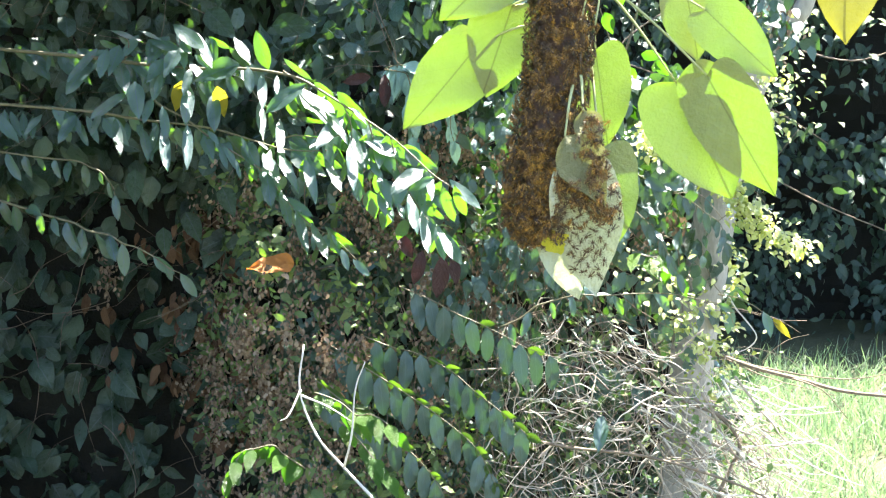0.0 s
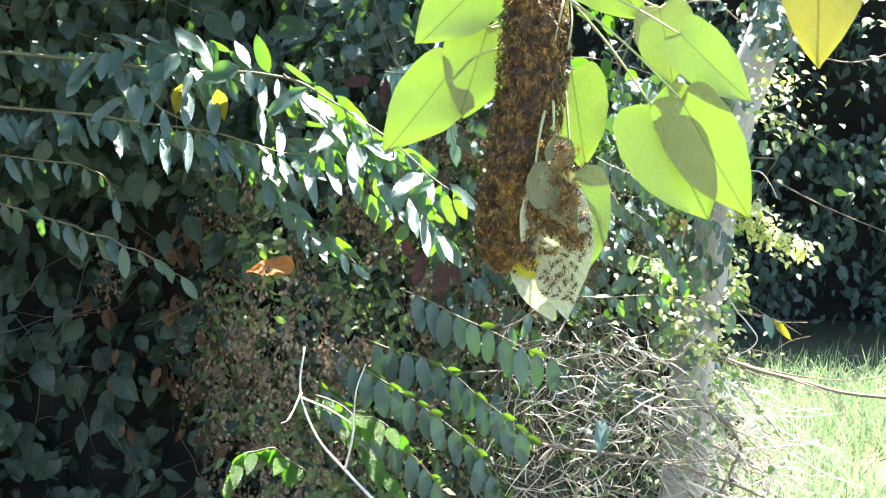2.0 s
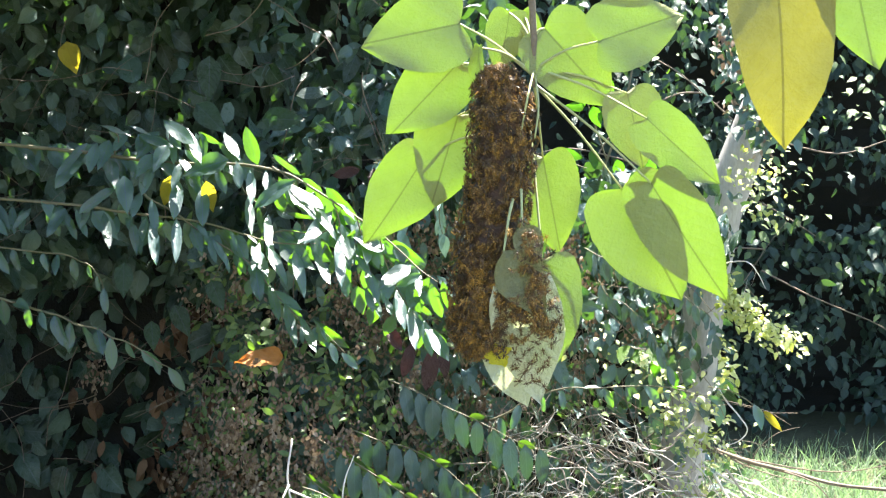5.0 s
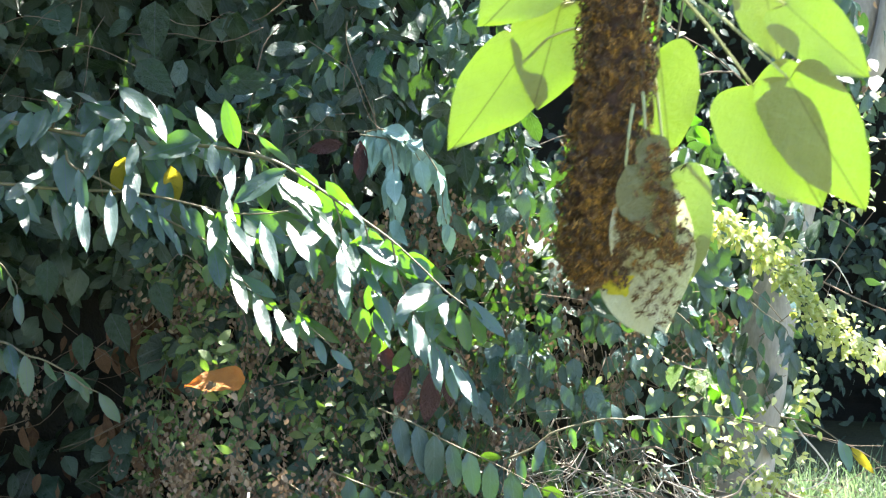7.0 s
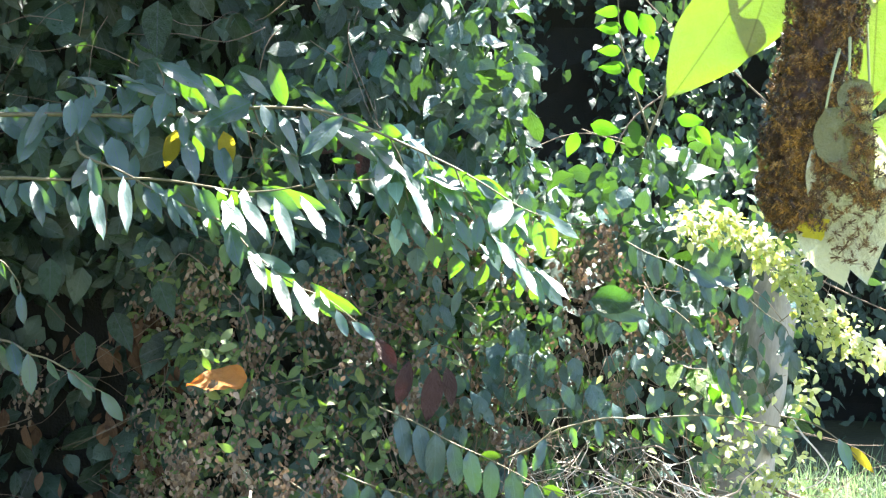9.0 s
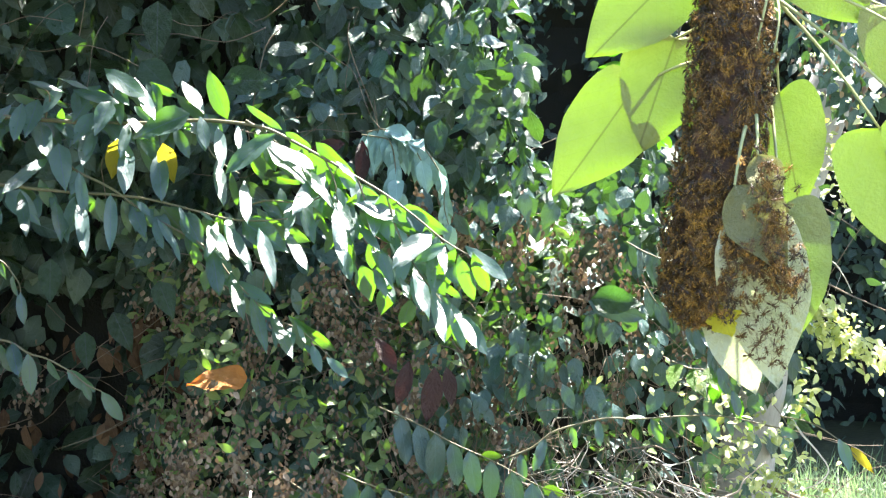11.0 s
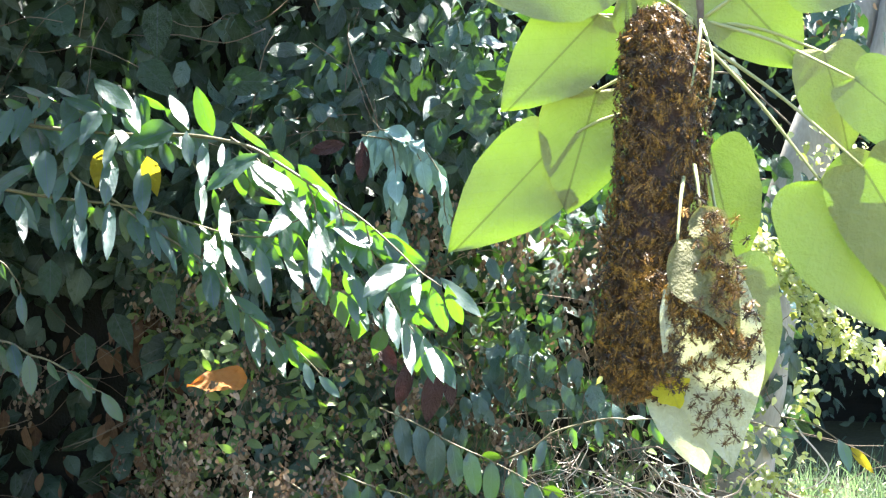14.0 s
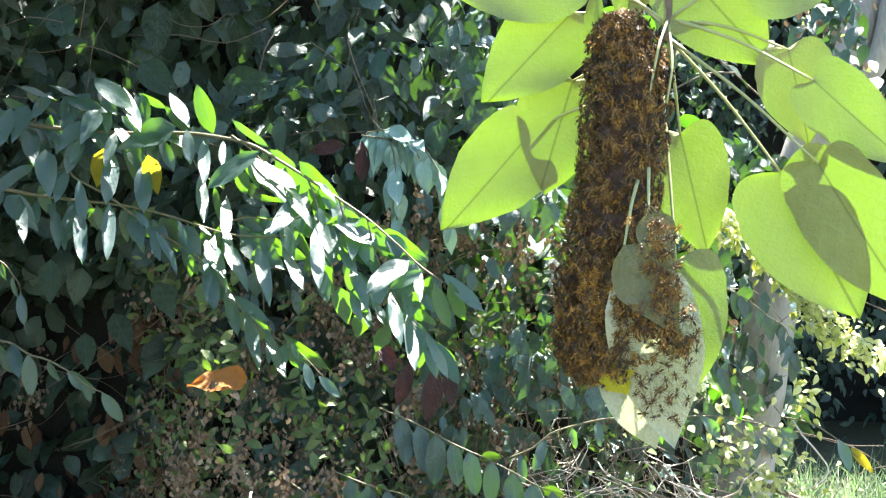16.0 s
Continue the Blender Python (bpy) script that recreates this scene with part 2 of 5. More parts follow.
def blade(kind, wide, droop=0.15, fold=0.12, wave=0.0, rows=7, across=(-1, -.55, 0, .55, 1), ragged=0.0, seed=0, twist=0.0):
    """One leaf, 1 long from its base along x, wide across y, facing z; its tip droops and its halves fold up."""
    rnd = random.Random(seed)
    tt, ww = OUTLINES[kind]
    verts, uvs, faces = [], [], []
    for i in range(rows + 1):
        t = (i / rows) ** 0.9
        w = float(np.interp(t, tt, ww)) * wide / 2
        for s in across:
            x = t
            if kind == "heart":
                x = t - 0.16 * abs(s) ** 1.3 * (1 - t) ** 3 - (0.0 if abs(s) > 0.01 else 0)
                x += 0.06 * (1 - abs(s)) * (1 - t) ** 6
            y = s * w * (1 + ragged * rnd.uniform(-1, 1) * abs(s))
            z = fold * abs(y) - droop * t * t + wave * math.sin(t * 9 + s * 2 + seed) * abs(s) * 0.06 + twist * y * t
            verts.append((x, y, z))
            uvs.append((t, 0.5 + s * w / wide if wide else 0.5))
    k = len(across)
    for i in range(rows):
        for j in range(k - 1):
            a = i * k + j
            faces.append((a, a + 1, a + k + 1, a + k))
    return np.array(verts), faces, np.array(uvs)


def heart_blade(wide, droop=0.15, fold=0.12, wave=0.6, seed=0, rows=22):
    """A heart-shaped leaf with rounded lobes beside its stalk, 1 long from the stalk along x, facing z."""
    rnd = random.Random(seed)
    qs = [0, .1, .2, .3, .42, .54, .66, .78, .88, .95, 1]
    xs = [-.01, -.06, -.08, -.05, .06, .23, .42, .61, .79, .91, 1]
    ys = [.02, .14, .27, .38, .465, .5, .475, .385, .24, .115, .004]
    across = (-1, -.8, -.55, -.3, -.1, 0, .1, .3, .55, .8, 1)
    verts, uvs, faces = [], [], []
    lop = rnd.uniform(-0.05, 0.05)
    for i in range(rows + 1):
        q = i / rows
        ox, oy = float(np.interp(q, qs, xs)), float(np.interp(q, qs, ys)) * 2
        if 0 < i < rows:
            ox = (ox + float(np.interp(q - 0.03, qs, xs)) + float(np.interp(q + 0.03, qs, xs))) / 3
            oy = (oy + 2 * float(np.interp(q - 0.03, qs, ys)) + 2 * float(np.interp(q + 0.03, qs, ys))) / 3
        mx = q ** 1.25
        for s in across:
            k = abs(s)
            x = mx + (ox - mx) * k
            y = math.copysign(1, s) * oy * k * wide / 2 * (1 + 0.02 * rnd.uniform(-1, 1) * (k == 1)) + lop * x * x
            z = fold * abs(y) - droop * x * abs(x) + wave * 0.03 * math.sin(x * 8 + s * 2 + seed) * k
            verts.append((x, y, z))
            uvs.append((x, 0.5 + y / wide * 0.98))
    n = len(across)
    for i in range(rows):
        for j in range(n - 1):
            b = i * n + j
            faces.append((b, b + 1, b + n + 1, b + n))
    return np.array(verts), faces, np.array(uvs)


def aim(base, way, facing, size):
    """A pose with x along way, z as near to facing as can be, scaled."""
    x = Vector(way).normalized()
    z = Vector(facing)
    z = z - x * z.dot(x)
    if z.length < 1e-4:
        z = Vector((0.1, 0.2, 1)) - x * Vector((0.1, 0.2, 1)).dot(x)
    z.normalize()
    y = z.cross(x)
    m = Matrix((x, y, z)).transposed().to_4x4()
    return Matrix.Translation(base) @ m @ Matrix.Diagonal((size, size, size, 1))


def heap(name, kinds, places, material):
    """Many leaves in one mesh. kinds: blades; places: (index, pose)."""
    vs, fs, us, n = [], [], [], 0
    for k, m in places:
        v, f, u = kinds[k]
        a = np.array(m)
        vs.append(v @ a[:3, :3].T + a[:3, 3])
        us.append(u)
        fs.extend([tuple(i + n for i in face) for face in f])
        n += len(v)
    return new(name, mesh_of(name, np.concatenate(vs), fs, np.concatenate(us), [material]))


def smooth_path(points, steps=5):
    p = [Vector(q) for q in points]
    if len(p) < 3:
        return p
    p = [2 * p[0] - p[1]] + p + [2 * p[-1] - p[-2]]
    out = []
    for i in range(1, len(p) - 2):
        for k in range(steps):
            t = k / steps
            a, b, c, d = p[i - 1], p[i], p[i + 1], p[i + 2]
            out.append(0.5 * ((2 * b) + (c - a) * t + (2 * a - 5 * b + 4 * c - d) * t * t + (3 * b - a - 3 * c + d) * t ** 3))
    out.append(p[-2])
    return out


def tube_data(path, r0, r1, sides=6, lump=0.0, seed=0):
    rnd = random.Random(seed)
    verts, faces = [], []
    n = len(path)
    for i, p in enumerate(path):
        way = (path[min(i + 1, n - 1)] - path[max(i - 1, 0)]).normalized()
        a = way.cross(Vector((0.13, 0.9, 0.31))).normalized()
        b = way.cross(a)
        r = (r0 + (r1 - r0) * i / max(1, n - 1))
        for k in range(sides):
            w = 2 * math.pi * k / sides
            q = r * (1 + lump * rnd.uniform(-1, 1))
            verts.append(tuple(p + a * (q * math.cos(w)) + b * (q * math.sin(w))))
    for i in range(n - 1):
        for k in range(sides):
            k2 = (k + 1) % sides
            faces.append((i * sides + k, i * sides + k2, (i + 1) * sides + k2, (i + 1) * sides + k))
    faces.append(tuple(range(sides - 1, -1, -1)))
    faces.append(tuple((n - 1) * sides + k for k in range(sides)))
    return verts, faces


def tube(name, points, r0, r1, material, parent=None, sides=7, lump=0.06, seed=0, label="", origin=None):
    o = Vector(origin) if origin is not None else Vector((0, 0, 0))
    path = [q - o for q in smooth_path(points)]
    v, f = tube_data(path, r0, r1, sides, lump, seed)
    ob = new(name, mesh_of(name, v, f, None, [material]))
    ob.parent = parent
    if label:
        tagged(ob, label)
    return ob


def leaf_part(name, mesh, parent, base, way, facing, size, label=""):
    ob = new(name, mesh)
    ob.parent = parent
    ob.matrix_basis = aim(base, way, facing, size)
    if label:
        tagged(ob, label)
    return ob


def anchor(name, at, label, category, group=""):
    ob = new(name)
    ob.location = at
    ob.empty_display_size = 0.05
    return tagged(ob, label, category, group)


def leaf_meshes(prefix, kind, wide, material, count=4, folds=(0.05, 0.35), droops=(0.05, 0.28), turn=0.4, **kw):
    out = []
    for i in range(count):
        rnd = random.Random(i * 7 + len(prefix))
        v, f, u = blade(kind, wide * rnd.uniform(0.9, 1.1), droop=rnd.uniform(*droops), fold=rnd.uniform(*folds), wave=rnd.uniform(0.2, 1.2), seed=i, twist=rnd.uniform(-turn, turn), **kw)
        out.append(mesh_of(prefix, v, f, u, [material]))
    return out


# ---- ground ----
def build_ground():
    bm = bmesh.new()
    n = 60
    grid = {}
    for i in range(n + 1):
        for j in range(n + 1):
            x = math.copysign(abs(i / n * 2 - 1) ** 2.5, i - n / 2) * 80 + 0.8
            y = math.copysign(abs(j / n * 2 - 1) ** 2.5, j - n / 2) * 80 + 4.5
            z = 0.05 * noise.noise(Vector((x * 0.8, y * 0.8, 0))) if abs(x) < 15 and abs(y) < 15 else 0
            grid[i, j] = bm.verts.new((x, y, z))
    for i in range(n):
        for j in range(n):
            bm.faces.new((grid[i, j], grid[i + 1, j], grid[i + 1, j + 1], grid[i, j + 1]))
    me = bpy.data.meshes.new("ground")
    bm.to_mesh(me)
    bm.free()
    me.materials.append(m_soil)
    tagged(new("ground", me), "dark earth with leaf litter and short grass", "ground", kind="structure")


def build_grass():
    rnd = random.Random(5)
    kinds = [blade("grass", 0.035, droop=rnd.uniform(0.1, 0.6), fold=0.1, rows=4, across=(-1, 0, 1), seed=i) for i in range(6)]
    places = []
    for i in range(27000):
        x, y = rnd.uniform(0.35, 3.6), rnd.uniform(3.7, 6.6)
        if noise.noise(Vector((x * 1.6, y * 1.6, 3))) < -0.3:
            continue
        size = rnd.uniform(0.06, 0.17)
        if y > 6.25 and i % 5:
            continue
        lean = Vector((rnd.gauss(0, 0.45), rnd.gauss(0, 0.45), 1))
        places.append((rnd.randrange(6), aim((x, y, -0.01), lean, (rnd.gauss(0, 1), rnd.gauss(0, 1), 0.1), size)))
    tagged(heap("meadow_grass", kinds, places, m_grass), "sunlit pale green grass thinning out at the thicket's foot", "grass", kind="stuff")


# ---- far thicket ----
def slab(name, x0, x1, z0, z1, y, deep, rough, label):
    """A thick, lumpy slab coloured near-black for the shade between leaves, front towards -y."""
    bm = bmesh.new()
    nx, nz = 36, 24
    front, rear = {}, {}
    for i in range(nx + 1):
        for j in range(nz + 1):
            x, z = x0 + (x1 - x0) * i / nx, z0 + (z1 - z0) * j / nz
            d = rough * noise.noise(Vector((x * 1.7, z * 1.7, y))) + rough * 0.4 * noise.noise(Vector((x * 6, z * 6, y)))
            front[i, j] = bm.verts.new((x, y + d, z))
            rear[i, j] = bm.verts.new((x, y + deep, z))
    for i in range(nx):
        for j in range(nz):
            bm.faces.new((front[i, j], front[i + 1, j], front[i + 1, j + 1], front[i, j + 1]))
            bm.faces.new((rear[i, j], rear[i, j + 1], rear[i + 1, j + 1], rear[i + 1, j]))
    for i in range(nx):
        bm.faces.new((front[i, nz], front[i + 1, nz], rear[i + 1, nz], rear[i, nz]))
        bm.faces.new((front[i, 0], rear[i, 0], rear[i + 1, 0], front[i + 1, 0]))
    for j in range(nz):
        bm.faces.new((front[0, j], front[0, j + 1], rear[0, j + 1], rear[0, j]))
        bm.faces.new((front[nx, j], rear[nx, j], rear[nx, j + 1], front[nx, j + 1]))
    me = bpy.data.meshes.new(name)
    bm.to_mesh(me)
    bm.free()
    me.materials.append(m_inner_shade)
    return tagged(new(name, me), label, "undergrowth", kind="structure")


def build_thicket():
    # solid slab whose near-black colour is the thicket's inner shade
    slab("thicket_shade_slab", -3, 6, -0.1, 2.12, 7.40, 0.5, 0.25, "near-black slab for the shade inside the far thicket")
    rnd = random.Random(8)
    kinds = [blade("ovate", rnd.uniform(0.5, 0.65), rnd.uniform(0, 0.3), 0.2, rows=5, across=(-1, 0, 1), seed=i) for i in range(5)]
    places = []
    for i in range(21000):
        x, z = rnd.uniform(-0.4, 3.8), rnd.uniform(0.05, 2.2)
        y = 7.10 + 0.3 * noise.noise(Vector((x * 1.5, z * 1.5, 9))) + rnd.gauss(0, 0.16)
        way = Vector((rnd.gauss(0, 0.6), rnd.gauss(-0.3, 0.4), rnd.gauss(-0.7, 0.4)))
        face = Vector((rnd.gauss(0, 0.5), rnd.gauss(-0.7, 0.4), rnd.gauss(0.6, 0.4)))
        if noise.noise(Vector((x * 3, z * 3, 20))) < -0.05 and rnd.random() < 0.85:
            continue
        places.append((rnd.randrange(5), aim((x, y, z), way, face, rnd.uniform(0.025, 0.075))))
    for i in range(3600):
        x, y, z = rnd.uniform(-3, 6), rnd.uniform(7.15, 7.95), rnd.uniform(2.06, 2.22)
        if i % 2:
            y, z = rnd.gauss(7.17, 0.1), rnd.uniform(0.1, 2.1)
            x = rnd.choice((rnd.uniform(-3, -0.4), rnd.uniform(3.8, 6)))
        places.append((rnd.randrange(5), aim((x, y, z), (rnd.gauss(0, .6), rnd.gauss(-.3, .5), rnd.gauss(-.4, .3)), (rnd.gauss(0, .4), -0.4, 1), rnd.uniform(0.1, 0.18))))
    # sprays in a lighter leaf material stand for sun-lit specks
    lit = []
    for c in range(44):
        cx, cz = rnd.uniform(0.9, 3.4), rnd.uniform(0.5, 2.3)
        for i in range(rnd.randrange(4, 16)):
            at = (cx + rnd.gauss(0, .07), 6.65 + rnd.gauss(0, .06), cz + rnd.gauss(0, .07))
            lit.append((rnd.randrange(5), aim(at, (rnd.gauss(0, .6), -0.6, rnd.gauss(-.5, .4)), (rnd.gauss(0, .4), -0.55, 0.8), rnd.uniform(0.025, 0.055))))
    tagged(heap("sunlit_sprays", kinds, lit, m_fresh), "scattered leaf sprays in a lighter green for sun at the thicket's edge", "leaves", kind="stuff")
    for i in range(7):
        x, z = rnd.uniform(1.0, 2.6), rnd.uniform(0.5, 1.6)
        p = [Vector((x, 6.7, z))]
        way = Vector((rnd.choice((-1, 1)), rnd.gauss(0, .1), rnd.gauss(0.1, .5))).normalized()
        for k in range(4):
            way = (way + Vector((rnd.gauss(0, .2), 0, rnd.gauss(0, .25)))).normalized()
            p.append(p[-1] + way * rnd.uniform(0.12, 0.3))
        st = anchor("dry_branch", p[0], "thin bare branch in the shade of the far thicket", "branch", "thicket branches")
        tube("stem", [tuple(q) for q in p], 0.0045, 0.002, m_brown, st, 6, 0.1, i, "", p[0])
    tagged(heap("thicket_foliage", kinds, places, m_far_shade), "bush foliage behind the meadow, shade put into its dark colour", "bushes", kind="stuff")


# ---- the hedge ----
def hedge_face(x, z):
    """How far out the hedge's leafy face stands at this place."""
    y = 3.16 + 0.12 * noise.noise(Vector((x * 2.1, z * 2.1, 1.0))) + 0.05 * noise.noise(Vector((x * 6, z * 6, 2.0)))
    y += 0.4 * max(0.0, min(1.0, (-x - 0.34) / 0.25)) * max(0.0, min(1.0, (1.25 - z) / 0.15))
    y -= 0.08 * max(0.0, min(1.0, (z - 1.84) / 0.25))
    # added bend towards the camera, out of view, blocks sky from the left
    y -= max(0.0, -x - 0.98) * 1.3
    return y


def build_hedge():
    # solid slabs, coloured near-black, put shade into the gaps of the hedge
    slab("hedge_shade_slab", -2.1, 0.12, -0.05, 1.93, 3.72, 0.36, 0.1, "near-black slab for the shade inside the overgrown hedge")
    slab("hedge_shade_slab_low", 0.12, 0.6, -0.05, 1.22, 3.62, 0.36, 0.1, "near-black slab for the shade inside the hedge's low end")
    rnd = random.Random(11)
    kinds = [blade("ovate" if i % 2 else "lance", rnd.uniform(0.36, 0.55), rnd.uniform(0, 0.3), rnd.uniform(0.1, 0.4), wave=0.6, rows=5, across=(-1, 0, 1), seed=i, twist=rnd.uniform(-.4, .4)) for i in range(6)]
    kinds += [blade("ovate" if i % 2 else "oval", rnd.uniform(0.62, 0.8), rnd.uniform(0.05, 0.35), rnd.uniform(0.05, 0.3), wave=0.8, rows=6, across=(-1, -.5, 0, .5, 1), seed=i, twist=rnd.uniform(-.4, .4)) for i in range(4)]
    dark, mid = [], []
    for i in range(24000):
        x = rnd.uniform(-1.9, 0.62)
        z = rnd.uniform(0.35, 1.9 if x > -0.35 else 2.05)
        if x > -0.3 and z > 1.6 and rnd.random() < 0.5:
            continue
        if z < 1.84 and noise.noise(Vector((x * 5.5, z * 5.5, 12))) + 0.5 * noise.noise(Vector((x * 14, z * 14, 3))) < -0.12 and rnd.random() < 0.75:
            continue
        if x + 0.06 * noise.noise(Vector((z * 7, 4, 0))) > 0.14 and z + 0.08 * noise.noise(Vector((x * 7, 0, 4))) > 1.42:
            continue
        brown = noise.noise(Vector((x * 3, z * 3, 7))) + (0.45 if z < 1.22 and -0.55 < x < 0.35 else 0)
        if brown > 0.45 and rnd.random() < 0.4:
            continue
        y = hedge_face(x, z) + abs(rnd.gauss(0, 0.17)) - 0.06 * rnd.random() ** 3
        way = Vector((rnd.gauss(0, 0.7), rnd.gauss(-0.35, 0.4), rnd.gauss(-0.65, 0.45)))
        face = Vector((rnd.gauss(0, 0.6), rnd.gauss(-0.8, 0.4), rnd.gauss(0.45, 0.6)))
        # the left side takes only the tones darkened for shade
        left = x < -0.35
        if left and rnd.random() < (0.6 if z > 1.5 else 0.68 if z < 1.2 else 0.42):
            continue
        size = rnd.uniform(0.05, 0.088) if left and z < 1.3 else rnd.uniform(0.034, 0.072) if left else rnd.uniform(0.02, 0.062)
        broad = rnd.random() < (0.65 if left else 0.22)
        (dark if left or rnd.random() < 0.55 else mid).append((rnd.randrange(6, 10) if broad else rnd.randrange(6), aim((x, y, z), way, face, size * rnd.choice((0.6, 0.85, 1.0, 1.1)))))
    # hanging vine leaves that stand in front of the hedge's sunny end
    for i in range(400):
        x, z = rnd.uniform(-0.05, 0.52), rnd.uniform(0.78, 1.36)
        if noise.noise(Vector((x * 6, z * 6, 44))) < -0.1:
            continue
        at = (x, hedge_face(x, z) - rnd.uniform(0.03, 0.13), z)
        mid.append((rnd.randrange(10), aim(at, (rnd.gauss(0.1, .35), rnd.gauss(-.3, .3), rnd.gauss(-1, .2)), (rnd.gauss(0.1, .4), -0.85, rnd.gauss(0.4, .3)), rnd.uniform(0.025, 0.049))))
    for i in range(3600):
        x, z = rnd.uniform(-1.3, 0.12), rnd.uniform(0.4, 1.85)
        if x < -0.35 and z < 1.2 and rnd.random() < 0.6:
            continue
        y = hedge_face(x, z) + rnd.uniform(0.15, 0.42)
        dark.append((rnd.randrange(6), aim((x, y, z), (rnd.gauss(0, .5), rnd.gauss(-.3, .3), rnd.gauss(-.8, .3)), (rnd.gauss(0, .4), -0.9, rnd.gauss(.5, .3)), rnd.uniform(0.035, 0.075))))
    # unseen leaves added along the top to shade the hedge's front
    for i in range(4200):
        x = rnd.uniform(-1.9, 0.02)
        z = rnd.uniform(1.86, 2.1)
        y = 3.08 + rnd.uniform(0, 0.9)
        if x > -0.3 and rnd.random() < 0.55:
            continue
        dark.append((rnd.randrange(6), aim((x, y, z), (rnd.gauss(0, .6), rnd.gauss(-.2, .5), rnd.gauss(-.5, .4)), (rnd.gauss(0, .4), rnd.gauss(-.4, .4), 1), rnd.uniform(0.06, 0.11))))
    # unseen leaves added overhead to keep skylight off the hedge's left side
    for i in range(2200):
        x, y, z = rnd.uniform(-1.9, -0.35), rnd.uniform(2.2, 2.88), rnd.uniform(1.88, 2.14)
        if rnd.random() < max(0.15, (x + 0.85) * 1.5) or noise.noise(Vector((x * 3.5, y * 3.5, 5))) < -0.2:
            continue
        dark.append((rnd.randrange(6, 10), aim((x, y, z), (rnd.gauss(0, .6), rnd.gauss(-.4, .5), rnd.gauss(-.4, .3)), (rnd.gauss(0, .4), rnd.gauss(-.2, .4), 1), rnd.uniform(0.08, 0.13))))
    # the hedge's top, end and rear
    for i in range(5200):
        part_of, x, y, z = i % 4, rnd.uniform(-2.15, 0.14), rnd.gauss(4.12, 0.04), rnd.uniform(0.05, 2.0)
        out = (0, 1, 0.3)
        if part_of == 0:
            y, z, out = rnd.uniform(3.45, 4.15), rnd.uniform(1.9, 2.06), (0, 0, 1)
        elif part_of == 1:
            x, y, out = rnd.gauss(-2.12, 0.05), rnd.uniform(3.0, 4.15), (-1, 0, 0.3)
        if i % 8 == 3:
            x, y, z, out = rnd.uniform(0.12, 0.62), rnd.uniform(3.5, 4.0), rnd.uniform(1.18, 1.25), (0, 0, 1)
        dark.append((rnd.randrange(6), aim((x, y, z), (rnd.gauss(0, .5) + out[0] * .3, rnd.gauss(0, .5) + out[1] * .3, rnd.gauss(-.5, .3)), (out[0] + rnd.gauss(0, .3), out[1] + rnd.gauss(0, .3), out[2] + 0.3), rnd.uniform(0.07, 0.13))))
    withered = []
    for i in range(420):
        x, z = rnd.gauss(-0.58, 0.11), rnd.uniform(0.55, 1.1)
        if noise.noise(Vector((x * 9, z * 9, 31))) < 0.0:
            continue
        withered.append((rnd.randrange(6), aim((x, hedge_face(x, z) - rnd.uniform(-0.06, 0.05), z), (rnd.gauss(0, .4), rnd.gauss(-.2, .3), -1), (rnd.gauss(0, .8), -1, rnd.gauss(0.2, .5)), rnd.uniform(0.025, 0.06))))
    tagged(heap("withered_leaves", kinds, withered, m_withered), "withered brown leaves hanging in the hedge's shade", "leaves", kind="stuff")
    tagged(heap("hedge_foliage", kinds, dark, m_hedge_shade), "dense hanging hedge leaves with the shade put into their dark green", "hedge", kind="stuff")
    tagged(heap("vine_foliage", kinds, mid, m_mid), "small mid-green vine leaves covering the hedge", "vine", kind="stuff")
    # dry seed pods in hanging clusters
    podk = [blade("oval", 0.66, 0.3, 0.35, rows=4, across=(-1, 0, 1), seed=i, ragged=0.2) for i in range(4)]
    pods, fresh_leaves = [], []
    for c in range(120):
        x, z = rnd.gauss(-0.3, 0.17), rnd.uniform(0.5, 1.22)
        if c % 4 == 0:
            x, z = rnd.gauss(0.1, 0.12), rnd.uniform(0.98, 1.36)
        if x < -0.62 or x > 0.6:
            x, z = rnd.uniform(-1.0, -0.6), rnd.uniform(0.6, 1.05)
        stand = rnd.choice((0.0, 0.1, 0.18, 0.24)) if -0.5 < x < -0.02 and z < 1.12 else 0.0
        for string in range(rnd.randrange(4, 10)):
            px, pz = x + rnd.gauss(0, 0.026), z + rnd.gauss(0, 0.03)
            py = hedge_face(px, pz) - rnd.uniform(-0.01, 0.08) - stand
            drift = rnd.gauss(0, 0.012)
            for k in range(rnd.randrange(6, 16)):
                h = rnd.random()
                at = (px + drift * h + rnd.gauss(0, 0.005 + 0.006 * h), py + rnd.gauss(0, 0.006), pz - 0.065 * h)
                pods.append((rnd.randrange(4), aim(at, (rnd.gauss(0, .5), rnd.gauss(0, .4), -1), (rnd.gauss(0, 1), -1, rnd.gauss(0, .5)), rnd.uniform(0.007, 0.014))))
    for c in range(150):
        x, z = rnd.gauss(-0.25, 0.22), rnd.uniform(0.45, 1.25)
        if x < -0.6 or x > 0.6:
            continue
        stand = rnd.choice((0.0, 0.1, 0.18, 0.24)) if -0.5 < x < -0.02 and z < 1.12 else 0.0
        for k in range(rnd.randrange(6, 26)):
            qx, qz = x + rnd.gauss(0, 0.035), z + rnd.gauss(0, 0.035)
            fresh_leaves.append((rnd.randrange(6), aim((qx, hedge_face(qx, qz) - rnd.uniform(0, 0.07) - stand, qz), (rnd.gauss(0, .8), rnd.gauss(-.3, .4), rnd.gauss(-.3, .6)), (rnd.gauss(0, .5), -0.7, rnd.gauss(0.6, .5)), rnd.choice((0.011, 0.015, 0.02, 0.03)))))
    sv, sf, sn = [], [], 0
